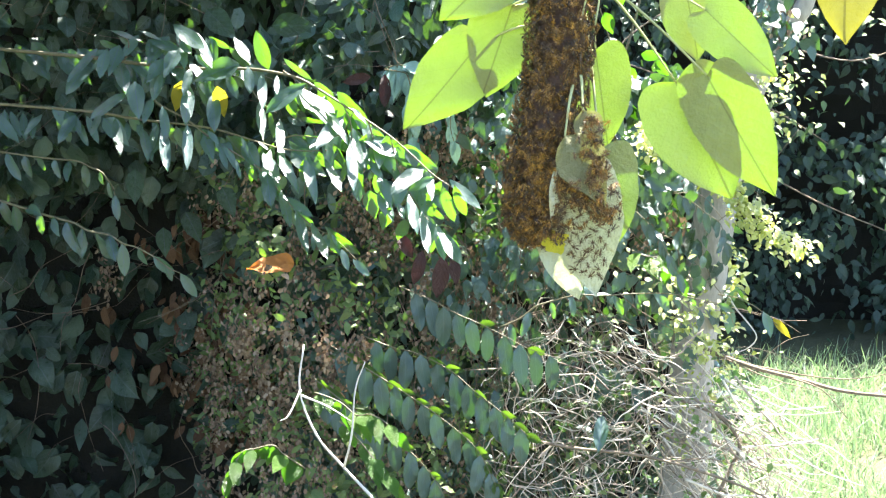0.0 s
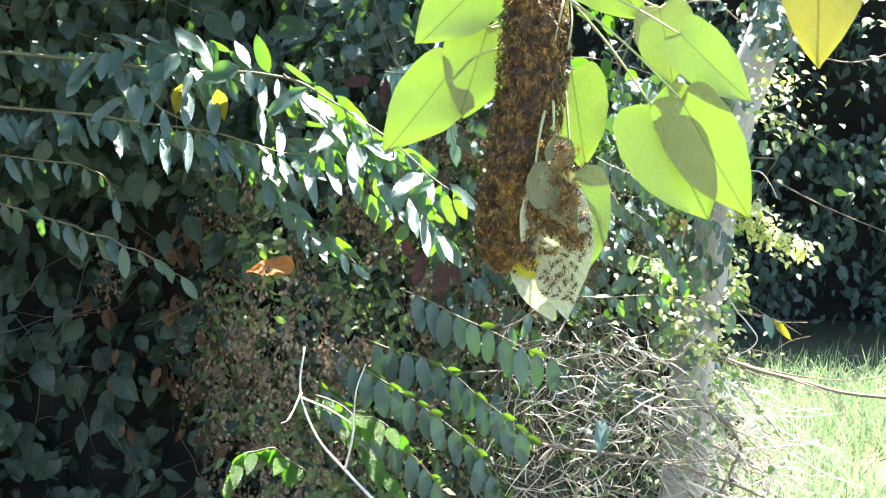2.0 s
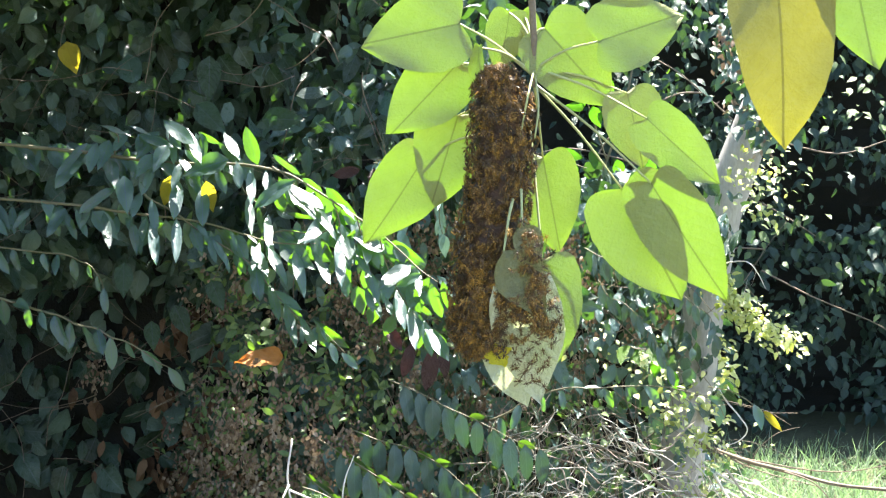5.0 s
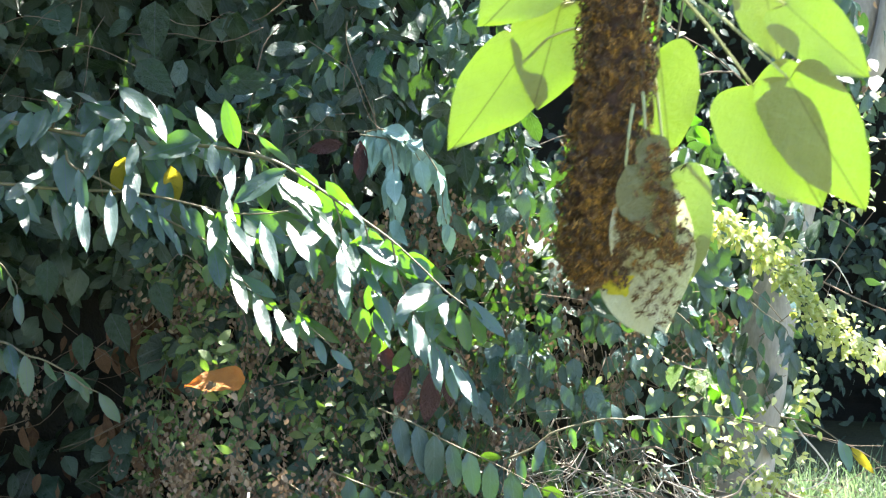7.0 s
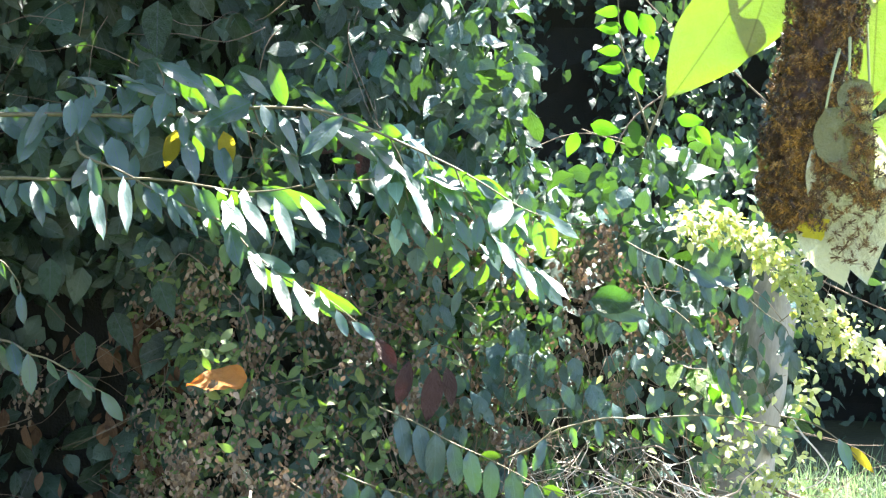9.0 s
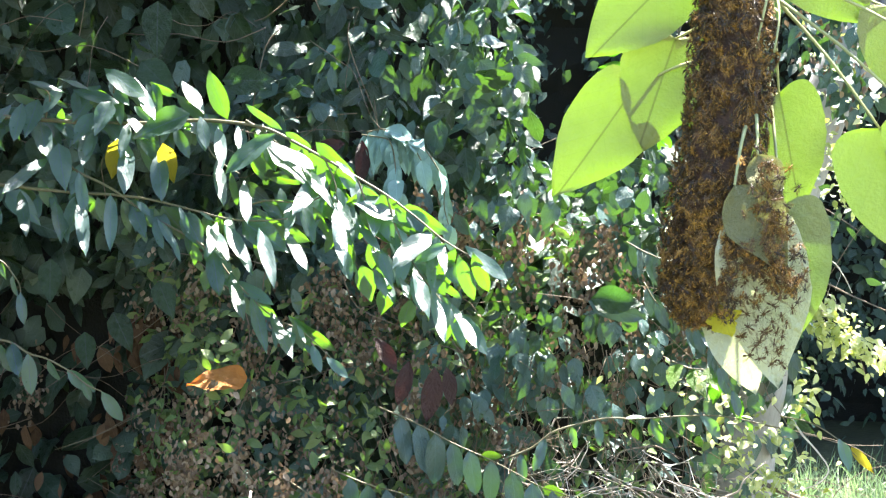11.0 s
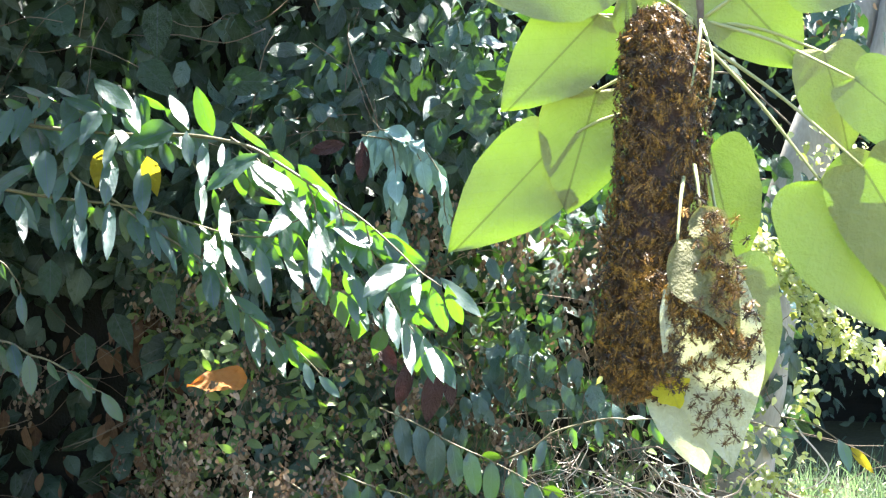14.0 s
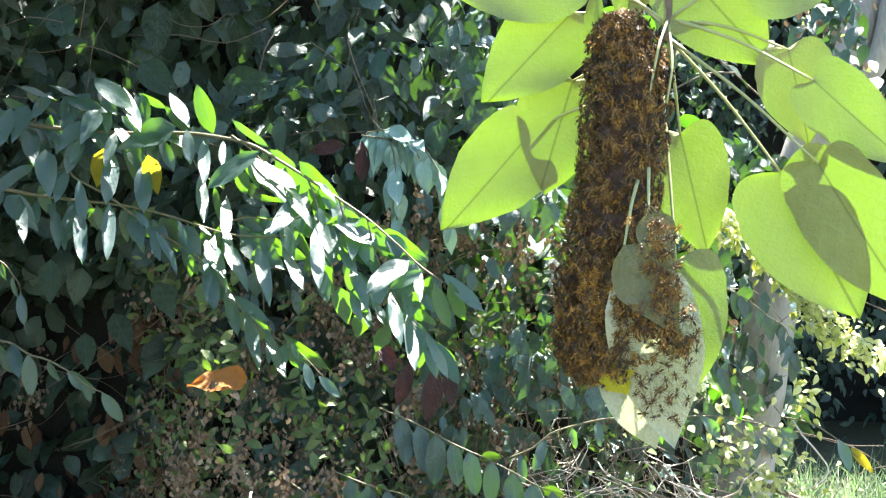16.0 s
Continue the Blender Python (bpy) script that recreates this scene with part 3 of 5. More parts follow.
    for i in range(230):
        x, z = rnd.gauss(0.2, 0.16), rnd.uniform(0.6, 1.15)
        if x < -0.3 or x > 0.58:
            continue
        y = hedge_face(x, z) - rnd.uniform(0.0, 0.1)
        q = [Vector((x, y, z))]
        for k in range(3):
            q.append(q[-1] + Vector((rnd.gauss(0.008, .022), rnd.gauss(0, .01), -rnd.uniform(0.02, 0.07))))
        r = rnd.uniform(0.0005, 0.0011)
        v, f = tube_data(smooth_path(q, 3), r, r * 0.6, 4)
        sv += v
        sf += [tuple(a + sn for a in w) for w in f]
        sn += len(v)
    tagged(new("dry_strands", mesh_of("dry_strands", sv, sf, None, [m_brown])), "thin dry strands hanging down the hedge", "stems", kind="stuff")
    tagged(heap("small_vine_leaves", kinds, fresh_leaves, m_fresh), "small fresh green leaves among the dry pods", "vine", kind="stuff")
    tagged(heap("dry_seed_pods", podk, pods, m_pod), "papery brown seed pods hanging in clusters on the vines", "seed pods", kind="stuff")
    # thin stems woven through the face
    vs, fs, n = [], [], 0
    for i in range(300):
        x, z = rnd.uniform(-1.2, 0.6), rnd.uniform(0.35, 1.75)
        if rnd.random() < 0.5:
            x, z = rnd.uniform(-0.4, 0.55), rnd.uniform(0.4, 1.15)
        if x > 0.05 and z > 1.3:
            continue
        p = Vector((x, hedge_face(x, z) - rnd.uniform(0.0, 0.06), z))
        pts = [p]
        way = Vector((rnd.gauss(0, 1), rnd.gauss(0, 0.15), rnd.gauss(0, 1))).normalized()
        for k in range(4):
            way = (way + Vector((rnd.gauss(0, .35), rnd.gauss(0, .1), rnd.gauss(-0.1, .35)))).normalized()
            pts.append(pts[-1] + way * rnd.uniform(0.03, 0.09))
        r = rnd.uniform(0.0005, 0.0012)
        v, f = tube_data(smooth_path(pts, 3), r, r * 0.6, 4)
        vs += v
        fs += [tuple(a + n for a in q) for q in f]
        n += len(v)
    tagged(new("vine_stems", mesh_of("vine_stems", vs, fs, None, [m_brown])), "thin dry vine stems tangled over the hedge", "stems", kind="stuff")


# ---- trees, twigs, sticks ----
def build_trunk():
    tree = anchor("slim_tree", (0.533, 3.162, 0.808), "slim pale grey tree trunk overgrown with vine", "tree")
    o = tree.location
    tube("trunk", [(0.465, 3.057, -0.144), (0.505, 3.157, 0.761), (0.536, 3.184, 1.008), (0.582, 3.220, 1.285), (0.652, 3.240, 1.494), (0.720, 3.257, 1.666), (0.778, 3.280, 1.875)], 0.050, 0.036, m_bark, tree, 16, 0.05, 2, "smooth pale grey bark", o)
    tube("limb", [(0.681, 3.219, 1.504), (0.728, 3.206, 1.570), (0.755, 3.202, 1.718), (0.792, 3.162, 1.896)], 0.021, 0.014, m_bark, tree, 12, 0.05, 3, "", o)


def build_sticks():
    def stick(label, pts, r0, r1, mat, forks=()):
        st = anchor("dry_branch", pts[0], label, "branch")
        tube("stem", pts, r0, r1, mat, st, 8, 0.1, 4, "", pts[0])
        for q in forks:
            tube("side_twig", q, r1 * 0.6, r1 * 0.25, mat, st, 6, 0.16, 5, "", pts[0])
        return st
    stick("bleached white twig forking over the hedge foot", [(-0.243, 2.517, 1.013), (-0.249, 2.494, 0.941), (-0.220, 2.472, 0.870), (-0.172, 2.453, 0.818), (-0.120, 2.425, 0.769), (-0.088, 2.414, 0.705), (-0.055, 2.365, 0.589), (-0.036, 2.289, 0.384), (-0.031, 2.209, 0.150)], 0.0015, 0.0034, m_white,
          [[(-0.246, 2.493, 0.932), (-0.200, 2.470, 0.919), (-0.161, 2.447, 0.901)], [(-0.247, 2.494, 0.941), (-0.265, 2.468, 0.905), (-0.279, 2.466, 0.896)], [(-0.174, 2.454, 0.820), (-0.160, 2.443, 0.879), (-0.154, 2.456, 0.952), (-0.138, 2.463, 0.997)]])
    stick("bare grey-brown branch arching out over the meadow", [(0.513, 3.074, 0.877), (0.607, 3.020, 0.851), (0.698, 2.967, 0.837), (0.774, 2.915, 0.827), (0.897, 2.816, 0.839)], 0.005, 0.0032, m_brown,
          [[(0.607, 3.020, 0.854), (0.720, 2.968, 0.844), (0.796, 2.919, 0.853), (0.891, 2.874, 0.885)], [(0.678, 2.977, 0.839), (0.725, 2.915, 0.830), (0.774, 2.906, 0.775)], [(0.543, 3.043, 0.869), (0.641, 3.016, 0.829), (0.765, 2.962, 0.806)]])
    stick("dark curving vine stem among bare twigs", [(0.296, 3.024, 0.883), (0.378, 3.000, 0.860), (0.454, 2.970, 0.798), (0.530, 2.955, 0.768), (0.573, 2.945, 0.713), (0.553, 2.937, 0.663), (0.528, 2.926, 0.597), (0.521, 2.907, 0.487)], 0.0022, 0.0045, m_brown,
          [[(0.344, 3.011, 0.926), (0.389, 3.001, 0.865), (0.427, 2.983, 0.818)]])
    stick("long dry branch low across the hedge", [(0.094, 2.897, 0.739), (0.153, 2.878, 0.741), (0.235, 2.856, 0.732), (0.383, 2.844, 0.717), (0.534, 2.837, 0.672), (0.653, 2.829, 0.619)], 0.0036, 0.0024, m_brown,
          [[(0.235, 2.856, 0.732), (0.253, 2.841, 0.761), (0.285, 2.845, 0.782)], [(0.416, 2.843, 0.710), (0.500, 2.834, 0.716), (0.606, 2.820, 0.689)]])
    stick("thin bleached tendril curling out beside the trunk", [(0.563, 3.088, 1.232), (0.579, 3.039, 1.246), (0.607, 3.010, 1.249), (0.627, 3.007, 1.226), (0.641, 3.004, 1.198)], 0.0016, 0.0007, m_white,
          [[(0.607, 3.010, 1.249), (0.618, 2.988, 1.236), (0.609, 2.985, 1.205)]])
    stick("short bleached twig tip among the sunlit vine", [(0.585, 3.019, 1.151), (0.594, 3.001, 1.169), (0.613, 2.982, 1.178), (0.628, 2.981, 1.175)], 0.0014, 0.0007, m_white, [[(0.591, 3.001, 1.166), (0.598, 2.984, 1.201), (0.602, 2.986, 1.218)]])
    stick("pale dead twig hooked low beside the trunk", [(0.563, 3.061, 0.987), (0.572, 3.019, 0.969), (0.591, 2.996, 0.947), (0.609, 2.993, 0.918), (0.590, 2.991, 0.895), (0.554, 3.009, 0.878)], 0.0018, 0.001, m_white)
    rnd = random.Random(21)
    vs, fs, n = [], [], 0
    for i in range(900):
        x = rnd.uniform(0.1, 0.66)
        z = rnd.uniform(0.42, 0.92 - max(0, x - 0.42) * 0.9)
        p = Vector((x, rnd.uniform(2.86, 3.22), z))
        way = Vector((rnd.choice((-1, 1)) * abs(rnd.gauss(0.7, .4)), rnd.gauss(0, .25), rnd.gauss(-0.35, 0.6))).normalized()
        pts = [p]
        for k in range(4):
            if pts[-1].x > 0.72 and way.x > 0:
                way.x = -way.x
            way = (way + Vector((rnd.gauss(0, .4), rnd.gauss(0, .2), rnd.gauss(0, .4)))).normalized()
            pts.append(pts[-1] + way * rnd.uniform(0.01, 0.045))
        r = rnd.choice((0.0005, 0.0007, 0.0009, 0.0012, 0.0018))
        v, f = tube_data(smooth_path(pts, 3), r, r * 0.5, 5)
        vs += v
        fs += [tuple(a + n for a in q) for q in f]
        n += len(v)
    # longer dead twigs fanning out past the tree's foot over the grass
    for i in range(95):
        p = Vector((rnd.uniform(0.36, 0.60), rnd.uniform(2.90, 3.06), rnd.uniform(0.52, 0.86)))
        way = Vector((rnd.uniform(0.5, 1.0), rnd.gauss(0, 0.12), rnd.gauss(-0.6, 0.28))).normalized()
        pts = [p]
        for k in range(rnd.randrange(5, 9)):
            way = (way + Vector((rnd.gauss(0, .14), rnd.gauss(0, .1), rnd.gauss(0, .16)))).normalized()
            pts.append(pts[-1] + way * rnd.uniform(0.025, 0.055))
        r = rnd.choice((0.0007, 0.001, 0.0014, 0.0022, 0.003))
        v, f = tube_data(smooth_path(pts, 3), r, r * 0.4, 6, 0.1, i)
        vs += v
        fs += [tuple(a + n for a in q) for q in f]
        n += len(v)
    tagged(new("bare_twigs", mesh_of("bare_twigs", vs, fs, None, [m_twig])), "tangle of thin bare twigs beside the tree's foot", "twigs", kind="stuff")
    kinds = [blade("ovate", rnd.uniform(0.5, 0.7), 0.2, 0.2, rows=4, across=(-1, 0, 1), seed=i) for i in range(4)]
    specks = []
    for i in range(420):
        x = rnd.uniform(0.22, 0.66)
        z = rnd.uniform(0.45, 0.98 - max(0, x - 0.42) * 0.9)
        specks.append((rnd.randrange(4), aim((x, rnd.uniform(2.84, 3.1), z), (rnd.gauss(0, .7), rnd.gauss(-.5, .4), rnd.gauss(-.3, .5)), (rnd.gauss(0.1, .4), -0.5, 0.85), rnd.choice((0.008, 0.011, 0.015, 0.022)))))
    tagged(heap("twig_leaves", kinds, specks, m_fresh), "small sunlit leaves scattered through the bare twigs", "leaves", kind="stuff")


# ---- leafy branches ----
mesh_branch = leaf_meshes("leaf", "lance", 0.38, m_branch_leaf, 8, folds=(0.15, 0.65))
mesh_oval = leaf_meshes("leaf", "oval", 0.40, m_oval, 5)
mesh_small = leaf_meshes("leaf", "ovate", 0.5, leaf_material("young_leaflet", [(0.0, (0.035, 0.08, 0.02)), (1.0, (0.07, 0.12, 0.03))], (0.11, 0.24, 0.01), 0.4, 0.45, island=False), 3)
mesh_oval_lime = leaf_meshes("leaf", "ovate", 0.55, m_lime_part, 4)
mesh_blue = leaf_meshes("leaf", "ovate", 0.5, m_blue, 4)
mesh_yellow = leaf_meshes("leaf", "ovate", 0.45, m_yellow, 1)[0]
mesh_red = leaf_meshes("leaf", "lance", 0.42, m_red, 3)
mesh_hedge_big = leaf_meshes("leaf", "ovate", 0.6, leaf_material("broad_leaf", SHADE_GREENS, (0.1, 0.3, 0.03), 0.3, 0.36, island=False), 4)


def leafy(thing, stem, size, spacing, meshes, rnd, r0=0.0035, r1=0.001, hang=1.1, skip=0.0, face=(0, -1, 0.35), both=True, stem_mat=None, start=0.0, lean=0.35, sunny=0.0):
    """A stem with leaves on short stalks that hang from it on both sides. Points are given in the world; parts are kept in the thing's space."""
    o = Vector(thing.location)
    stem = [Vector(stem[0])] + [q + Vector((rnd.gauss(0, .003), rnd.gauss(0, .003), rnd.gauss(0, .004))) for q in smooth_path(stem, 2)[1:]]
    tube("stem", stem, r0, r1, stem_mat or m_stem, thing, 6, 0.08, 3, "", o)
    path = smooth_path(stem, 5)
    length = [0.0]
    for a, b in zip(path, path[1:]):
        length.append(length[-1] + (b - a).length)
    d, flip = length[-1] * start + spacing * 0.5, 1
    while d < length[-1]:
        i = max(k for k in range(len(length)) if length[k] <= d)
        p = path[i].lerp(path[min(i + 1, len(path) - 1)], (d - length[i]) / max(1e-6, length[min(i + 1, len(path) - 1)] - length[i]))
        along = (path[min(i + 1, len(path) - 1)] - path[max(0, i - 1)]).normalized()
        if rnd.random() >= skip:
            cross = along.cross(Vector((0, -1, 0))).normalized() * flip
            way = along * rnd.uniform(0.1, 0.6) + Vector((0, 0, -1)) * (hang + rnd.gauss(0, 0.2)) + cross * (0.12 if both else 0.02) + Vector((rnd.gauss(0, .22), (rnd.choice((-1.5, -1.3, -1.2, -1.0, 0.5, 0.6, 0.7) if d > 0.5 * length[-1] else (-1.5, -1.2, -0.8, -0.3, 0.45, 0.6)) * lean if both else flip * 0.12) + rnd.gauss(-0.05, .18), 0))
            if both and rnd.random() < 0.24:
                way = along * rnd.uniform(0.5, 1.0) + Vector((rnd.gauss(0, .3), rnd.gauss(-0.5, .3), rnd.uniform(-0.5, 0.45)))
            outer, draw = d > 0.22 * length[-1], rnd.random()
            glare = outer and draw < sunny * (0.08 + 0.48 * d / length[-1])
            f = Vector(face) + Vector((rnd.gauss(0.1, .38), rnd.gauss(0, .2), rnd.gauss(0, .3)))
            if glare:
                way = along * 0.35 + Vector((rnd.gauss(0.1, .15), rnd.gauss(-0.75, .1), rnd.gauss(-0.55, .08)))
                f = Vector((rnd.gauss(rnd.choice((0.12, -0.1)), .07), -0.62, rnd.gauss(0.92, .08)))
            elif outer and draw < sunny:
                way = along * rnd.uniform(0.1, 0.5) + Vector((rnd.gauss(0, .25), rnd.gauss(0.3, .15), -1))
                f = Vector((rnd.gauss(0, .3), -1, rnd.gauss(-0.4, .15)))
            taper = 1.0 - 0.35 * (d / length[-1]) ** 3
            leaf_part("leaf", rnd.choice(meshes), thing, p - o, way, f, size * taper * (rnd.uniform(1.0, 1.3) if glare else rnd.uniform(0.62, 1.1)))
        d += spacing * rnd.uniform(0.8, 1.2)
        flip = -flip
    end = path[-1]
    leaf_part("leaf", rnd.choice(meshes), thing, end - o, (path[-1] - path[-3]) + Vector((0, 0, -0.01)), face, size * 0.8)


# how a leaf is turned: mirroring the sun, under the sky, against the light, or in its own shade
TURNS = {"glare": (0.2, -0.64, 1.03), "sheen": (0.05, -0.9, 0.46), "lit": (0.05, -1, -0.4), "dim": (-0.1, -0.88, 0.47)}
LEAF_WIDTHS = (0.20, 0.28, 0.37, 0.50)
mesh_by_width = [leaf_meshes("leaf", "lance" if w < 0.5 else "ovate", w, m_branch_leaf, 4, folds=(0.04, 0.3), droops=(-0.02, 0.14), turn=0.2) for w in LEAF_WIDTHS]


def put(thing, turn, base, reach, wide, mesh=None, label=""):
    """One leaf of a branch: its base in the world, how far its tip lies across and up, how it is turned, its width to its length."""
    rnd = random.Random(int(base[0] * 7919 + base[2] * 104729))
    face = Vector(TURNS[turn]) + Vector((rnd.gauss(0, .06), rnd.gauss(0, .05), rnd.gauss(0, .05)))
    deep = -(reach[0] * face.x + reach[1] * face.z) / face.y
    way = Vector((reach[0], max(-0.075, min(0.05, deep)), reach[1]))
    wide *= 0.84 * math.hypot(*reach) / way.length
    pool = mesh_by_width[min(range(4), key=lambda k: abs(LEAF_WIDTHS[k] - wide))]
    leaf_part("leaf", mesh or rnd.choice(pool), thing, Vector(base) - thing.location, way, face, way.length, label)


def fill(thing, stem, spacing, size, seed, mix=("lit", "lit", "lit", "sheen", "sheen", "glare", "dim")):
    """Smaller leaves that hang along a stem, turned in many ways."""
    rnd = random.Random(seed)
    path = smooth_path(stem, 12)
    run = 0.0
    for p, q in zip(path, path[1:]):
        run += (q - p).length
        if run < spacing:
            continue
        run = rnd.uniform(-0.3, 0.3) * spacing
        long = size * rnd.uniform(0.7, 1.15)
        at = q + Vector((rnd.gauss(0, 0.004), rnd.uniform(-0.012, 0.02), rnd.gauss(-0.004, 0.006)))
        put(thing, rnd.choice(mix), tuple(at), (long * rnd.gauss(0.25, 0.45), -long * rnd.uniform(0.6, 1.0)), rnd.choice((0.36, 0.45, 0.55, 0.6)))


def build_upper_branch():
    b = anchor("leafy_branch", (-0.752, 2.819, 1.524), "arching leafy branch with glossy leaves catching the sun", "branch")
    o = b.location
    main = [(-1.075, 3.045, 1.500), (-0.703, 2.946, 1.473), (-0.612, 2.923, 1.464), (-0.531, 2.901, 1.456), (-0.442, 2.875, 1.453), (-0.373, 2.855, 1.454), (-0.311, 2.824, 1.448), (-0.268, 2.801, 1.438), (-0.226, 2.778, 1.416),
            (-0.184, 2.756, 1.392), (-0.144, 2.735, 1.368), (-0.104, 2.713, 1.343), (-0.064, 2.685, 1.312), (-0.030, 2.661, 1.283), (0.001, 2.641, 1.264)]
    tube("stem", main, 0.0038, 0.001, m_stem, b, 7, 0.08, 3, "", o)
    for i, twig in enumerate(([(-0.302, 2.819, 1.452), (-0.276, 2.805, 1.435), (-0.251, 2.792, 1.413)],
                              [(-0.313, 2.825, 1.326), (-0.278, 2.806, 1.336), (-0.227, 2.779, 1.333), (-0.193, 2.761, 1.345), (-0.170, 2.750, 1.384)],
                              [(-0.373, 2.855, 1.454), (-0.360, 2.850, 1.410), (-0.338, 2.838, 1.388), (-0.316, 2.827, 1.375)],
                              [(-0.188, 2.758, 1.393), (-0.176, 2.752, 1.360), (-0.173, 2.750, 1.321), (-0.169, 2.748, 1.282)],
                              [(-0.144, 2.735, 1.368), (-0.134, 2.730, 1.331), (-0.128, 2.727, 1.276), (-0.112, 2.719, 1.230)],
                              [(-0.104, 2.713, 1.343), (-0.092, 2.705, 1.295), (-0.072, 2.691, 1.250), (-0.041, 2.669, 1.206), (-0.014, 2.651, 1.179)],
                              [(-0.531, 2.901, 1.456), (-0.500, 2.885, 1.500), (-0.507, 2.880, 1.534)], [(-0.612, 2.923, 1.464), (-0.600, 2.910, 1.500), (-0.620, 2.905, 1.522)])):
        tube("side_twig", twig, 0.0016, 0.0008, m_stem, b, 6, 0.08, i, "", o)
    # leaves at the branch's thick end and between the large ones
    shade = ("sheen", "sheen", "dim", "dim", "lit", "glare")
    fill(b, [(-1.075, 3.065, 1.510), (-0.803, 2.990, 1.492), (-0.640, 2.955, 1.478)], 0.007, 0.07, 1, shade)
    fill(b, [(-0.640, 2.955, 1.478), (-0.504, 2.904, 1.464), (-0.364, 2.862, 1.452)], 0.008, 0.06, 2, shade)
    fill(b, [(-0.600, 2.925, 1.510), (-0.480, 2.884, 1.520), (-0.400, 2.862, 1.500)], 0.012, 0.055, 3, shade)
    fill(b, [(-0.311, 2.834, 1.444), (-0.226, 2.788, 1.412), (-0.144, 2.745, 1.362), (-0.064, 2.695, 1.308), (0.001, 2.651, 1.262)], 0.0075, 0.06, 4)
    fill(b, [(-0.313, 2.835, 1.340), (-0.227, 2.789, 1.345), (-0.170, 2.755, 1.352)], 0.009, 0.055, 5)
    fill(b, [(-0.188, 2.768, 1.393), (-0.173, 2.757, 1.321), (-0.169, 2.752, 1.282)], 0.010, 0.055, 6)
    fill(b, [(-0.144, 2.742, 1.368), (-0.128, 2.732, 1.276), (-0.112, 2.724, 1.230)], 0.010, 0.055, 7)
    fill(b, [(-0.104, 2.720, 1.343), (-0.072, 2.697, 1.250), (-0.014, 2.656, 1.179)], 0.009, 0.052, 8)
    put(b, "sheen", (-0.507, 2.862, 1.534), (0.063, -0.045), 0.42)
    put(b, "lit", (-0.504, 2.884, 1.524), (0.038, -0.043), 0.3)
    put(b, "glare", (-0.581, 2.891, 1.524), (0.054, -0.018), 0.25)
    put(b, "glare", (-0.638, 2.901, 1.524), (0.070, -0.018), 0.25)
    put(b, "lit", (-0.620, 2.912, 1.512), (0.041, -0.033), 0.25)
    put(b, "lit", (-0.659, 2.929, 1.503), (0.036, -0.017), 0.45)
    put(b, "sheen", (-0.559, 2.883, 1.506), (0.070, -0.023), 0.35)
    put(b, "sheen", (-0.638, 2.898, 1.491), (-0.008, -0.055), 0.6)
    put(b, "sheen", (-0.616, 2.904, 1.495), (-0.017, -0.056), 0.6)
    put(b, "sheen", (-0.500, 2.860, 1.488), (-0.022, -0.047), 0.6)
    put(b, "dim", (-0.528, 2.863, 1.472), (-0.028, -0.044), 0.6)
    put(b, "lit", (-0.583, 2.910, 1.480), (-0.009, -0.036), 0.45)
    put(b, "sheen", (-0.534, 2.876, 1.442), (-0.009, -0.033), 0.45)
    put(b, "sheen", (-0.477, 2.863, 1.455), (-0.009, -0.047), 0.45)
    put(b, "glare", (-0.480, 2.861, 1.424), (0.003, -0.063), 0.45)
    put(b, "sheen", (-0.469, 2.868, 1.479), (0.025, -0.024), 0.45)
    put(b, "dim", (-0.381, 2.818, 1.465), (-0.085, -0.029), 0.6)
    put(b, "lit", (-0.445, 2.874, 1.512), (0.038, -0.025), 0.35)
    put(b, "glare", (-0.392, 2.834, 1.512), (0.037, -0.043), 0.45)
    put(b, "lit", (-0.329, 2.824, 1.454), (-0.020, 0.068), 0.45)
    put(b, "sheen", (-0.366, 2.818, 1.460), (0.009, -0.044), 0.45)
    put(b, "sheen", (-0.409, 2.850, 1.445), (0.021, -0.043), 0.45)
    put(b, "lit", (-0.463, 2.873, 1.430), (0.011, -0.056), 0.35)
    put(b, "sheen", (-0.433, 2.844, 1.410), (0.004, -0.066), 0.45)
    put(b, "glare", (-0.342, 2.818, 1.444), (0.012, -0.050), 0.35)
    put(b, "glare", (-0.311, 2.796, 1.445), (0.004, -0.030), 0.25)
    put(b, "dim", (-0.256, 2.759, 1.432), (-0.072, -0.046), 0.45)
    put(b, "lit", (-0.290, 2.813, 1.404), (0.005, -0.042), 0.6)
    put(b, "glare", (-0.345, 2.802, 1.397), (0.016, -0.056), 0.35)
    put(b, "lit", (-0.330, 2.833, 1.378), (0.004, -0.054), 0.3)
    put(b, "glare", (-0.307, 2.789, 1.367), (0.009, -0.055), 0.45)
    put(b, "glare", (-0.603, 2.882, 1.407), (-0.051, -0.037), 0.45)
    put(b, "dim", (-0.586, 2.884, 1.429), (0.011, -0.068), 0.6)
    put(b, "dim", (-0.553, 2.881, 1.400), (-0.014, -0.047), 0.45)
    put(b, "lit", (-0.300, 2.807, 1.475), (0.049, -0.042), 0.25)
    put(b, "lit", (-0.244, 2.785, 1.434), (0.035, -0.029), 0.45)
    put(b, "lit", (-0.200, 2.755, 1.419), (0.037, -0.043), 0.45)
    put(b, "glare", (-0.266, 2.775, 1.418), (0.065, -0.037), 0.6)
    put(b, "glare", (-0.223, 2.751, 1.386), (0.048, -0.047), 0.35)
    put(b, "glare", (-0.173, 2.715, 1.394), (0.032, -0.026), 0.25)
    put(b, "lit", (-0.273, 2.805, 1.368), (0.050, -0.012), 0.25)
    put(b, "lit", (-0.279, 2.805, 1.336), (0.052, -0.009), 0.25)
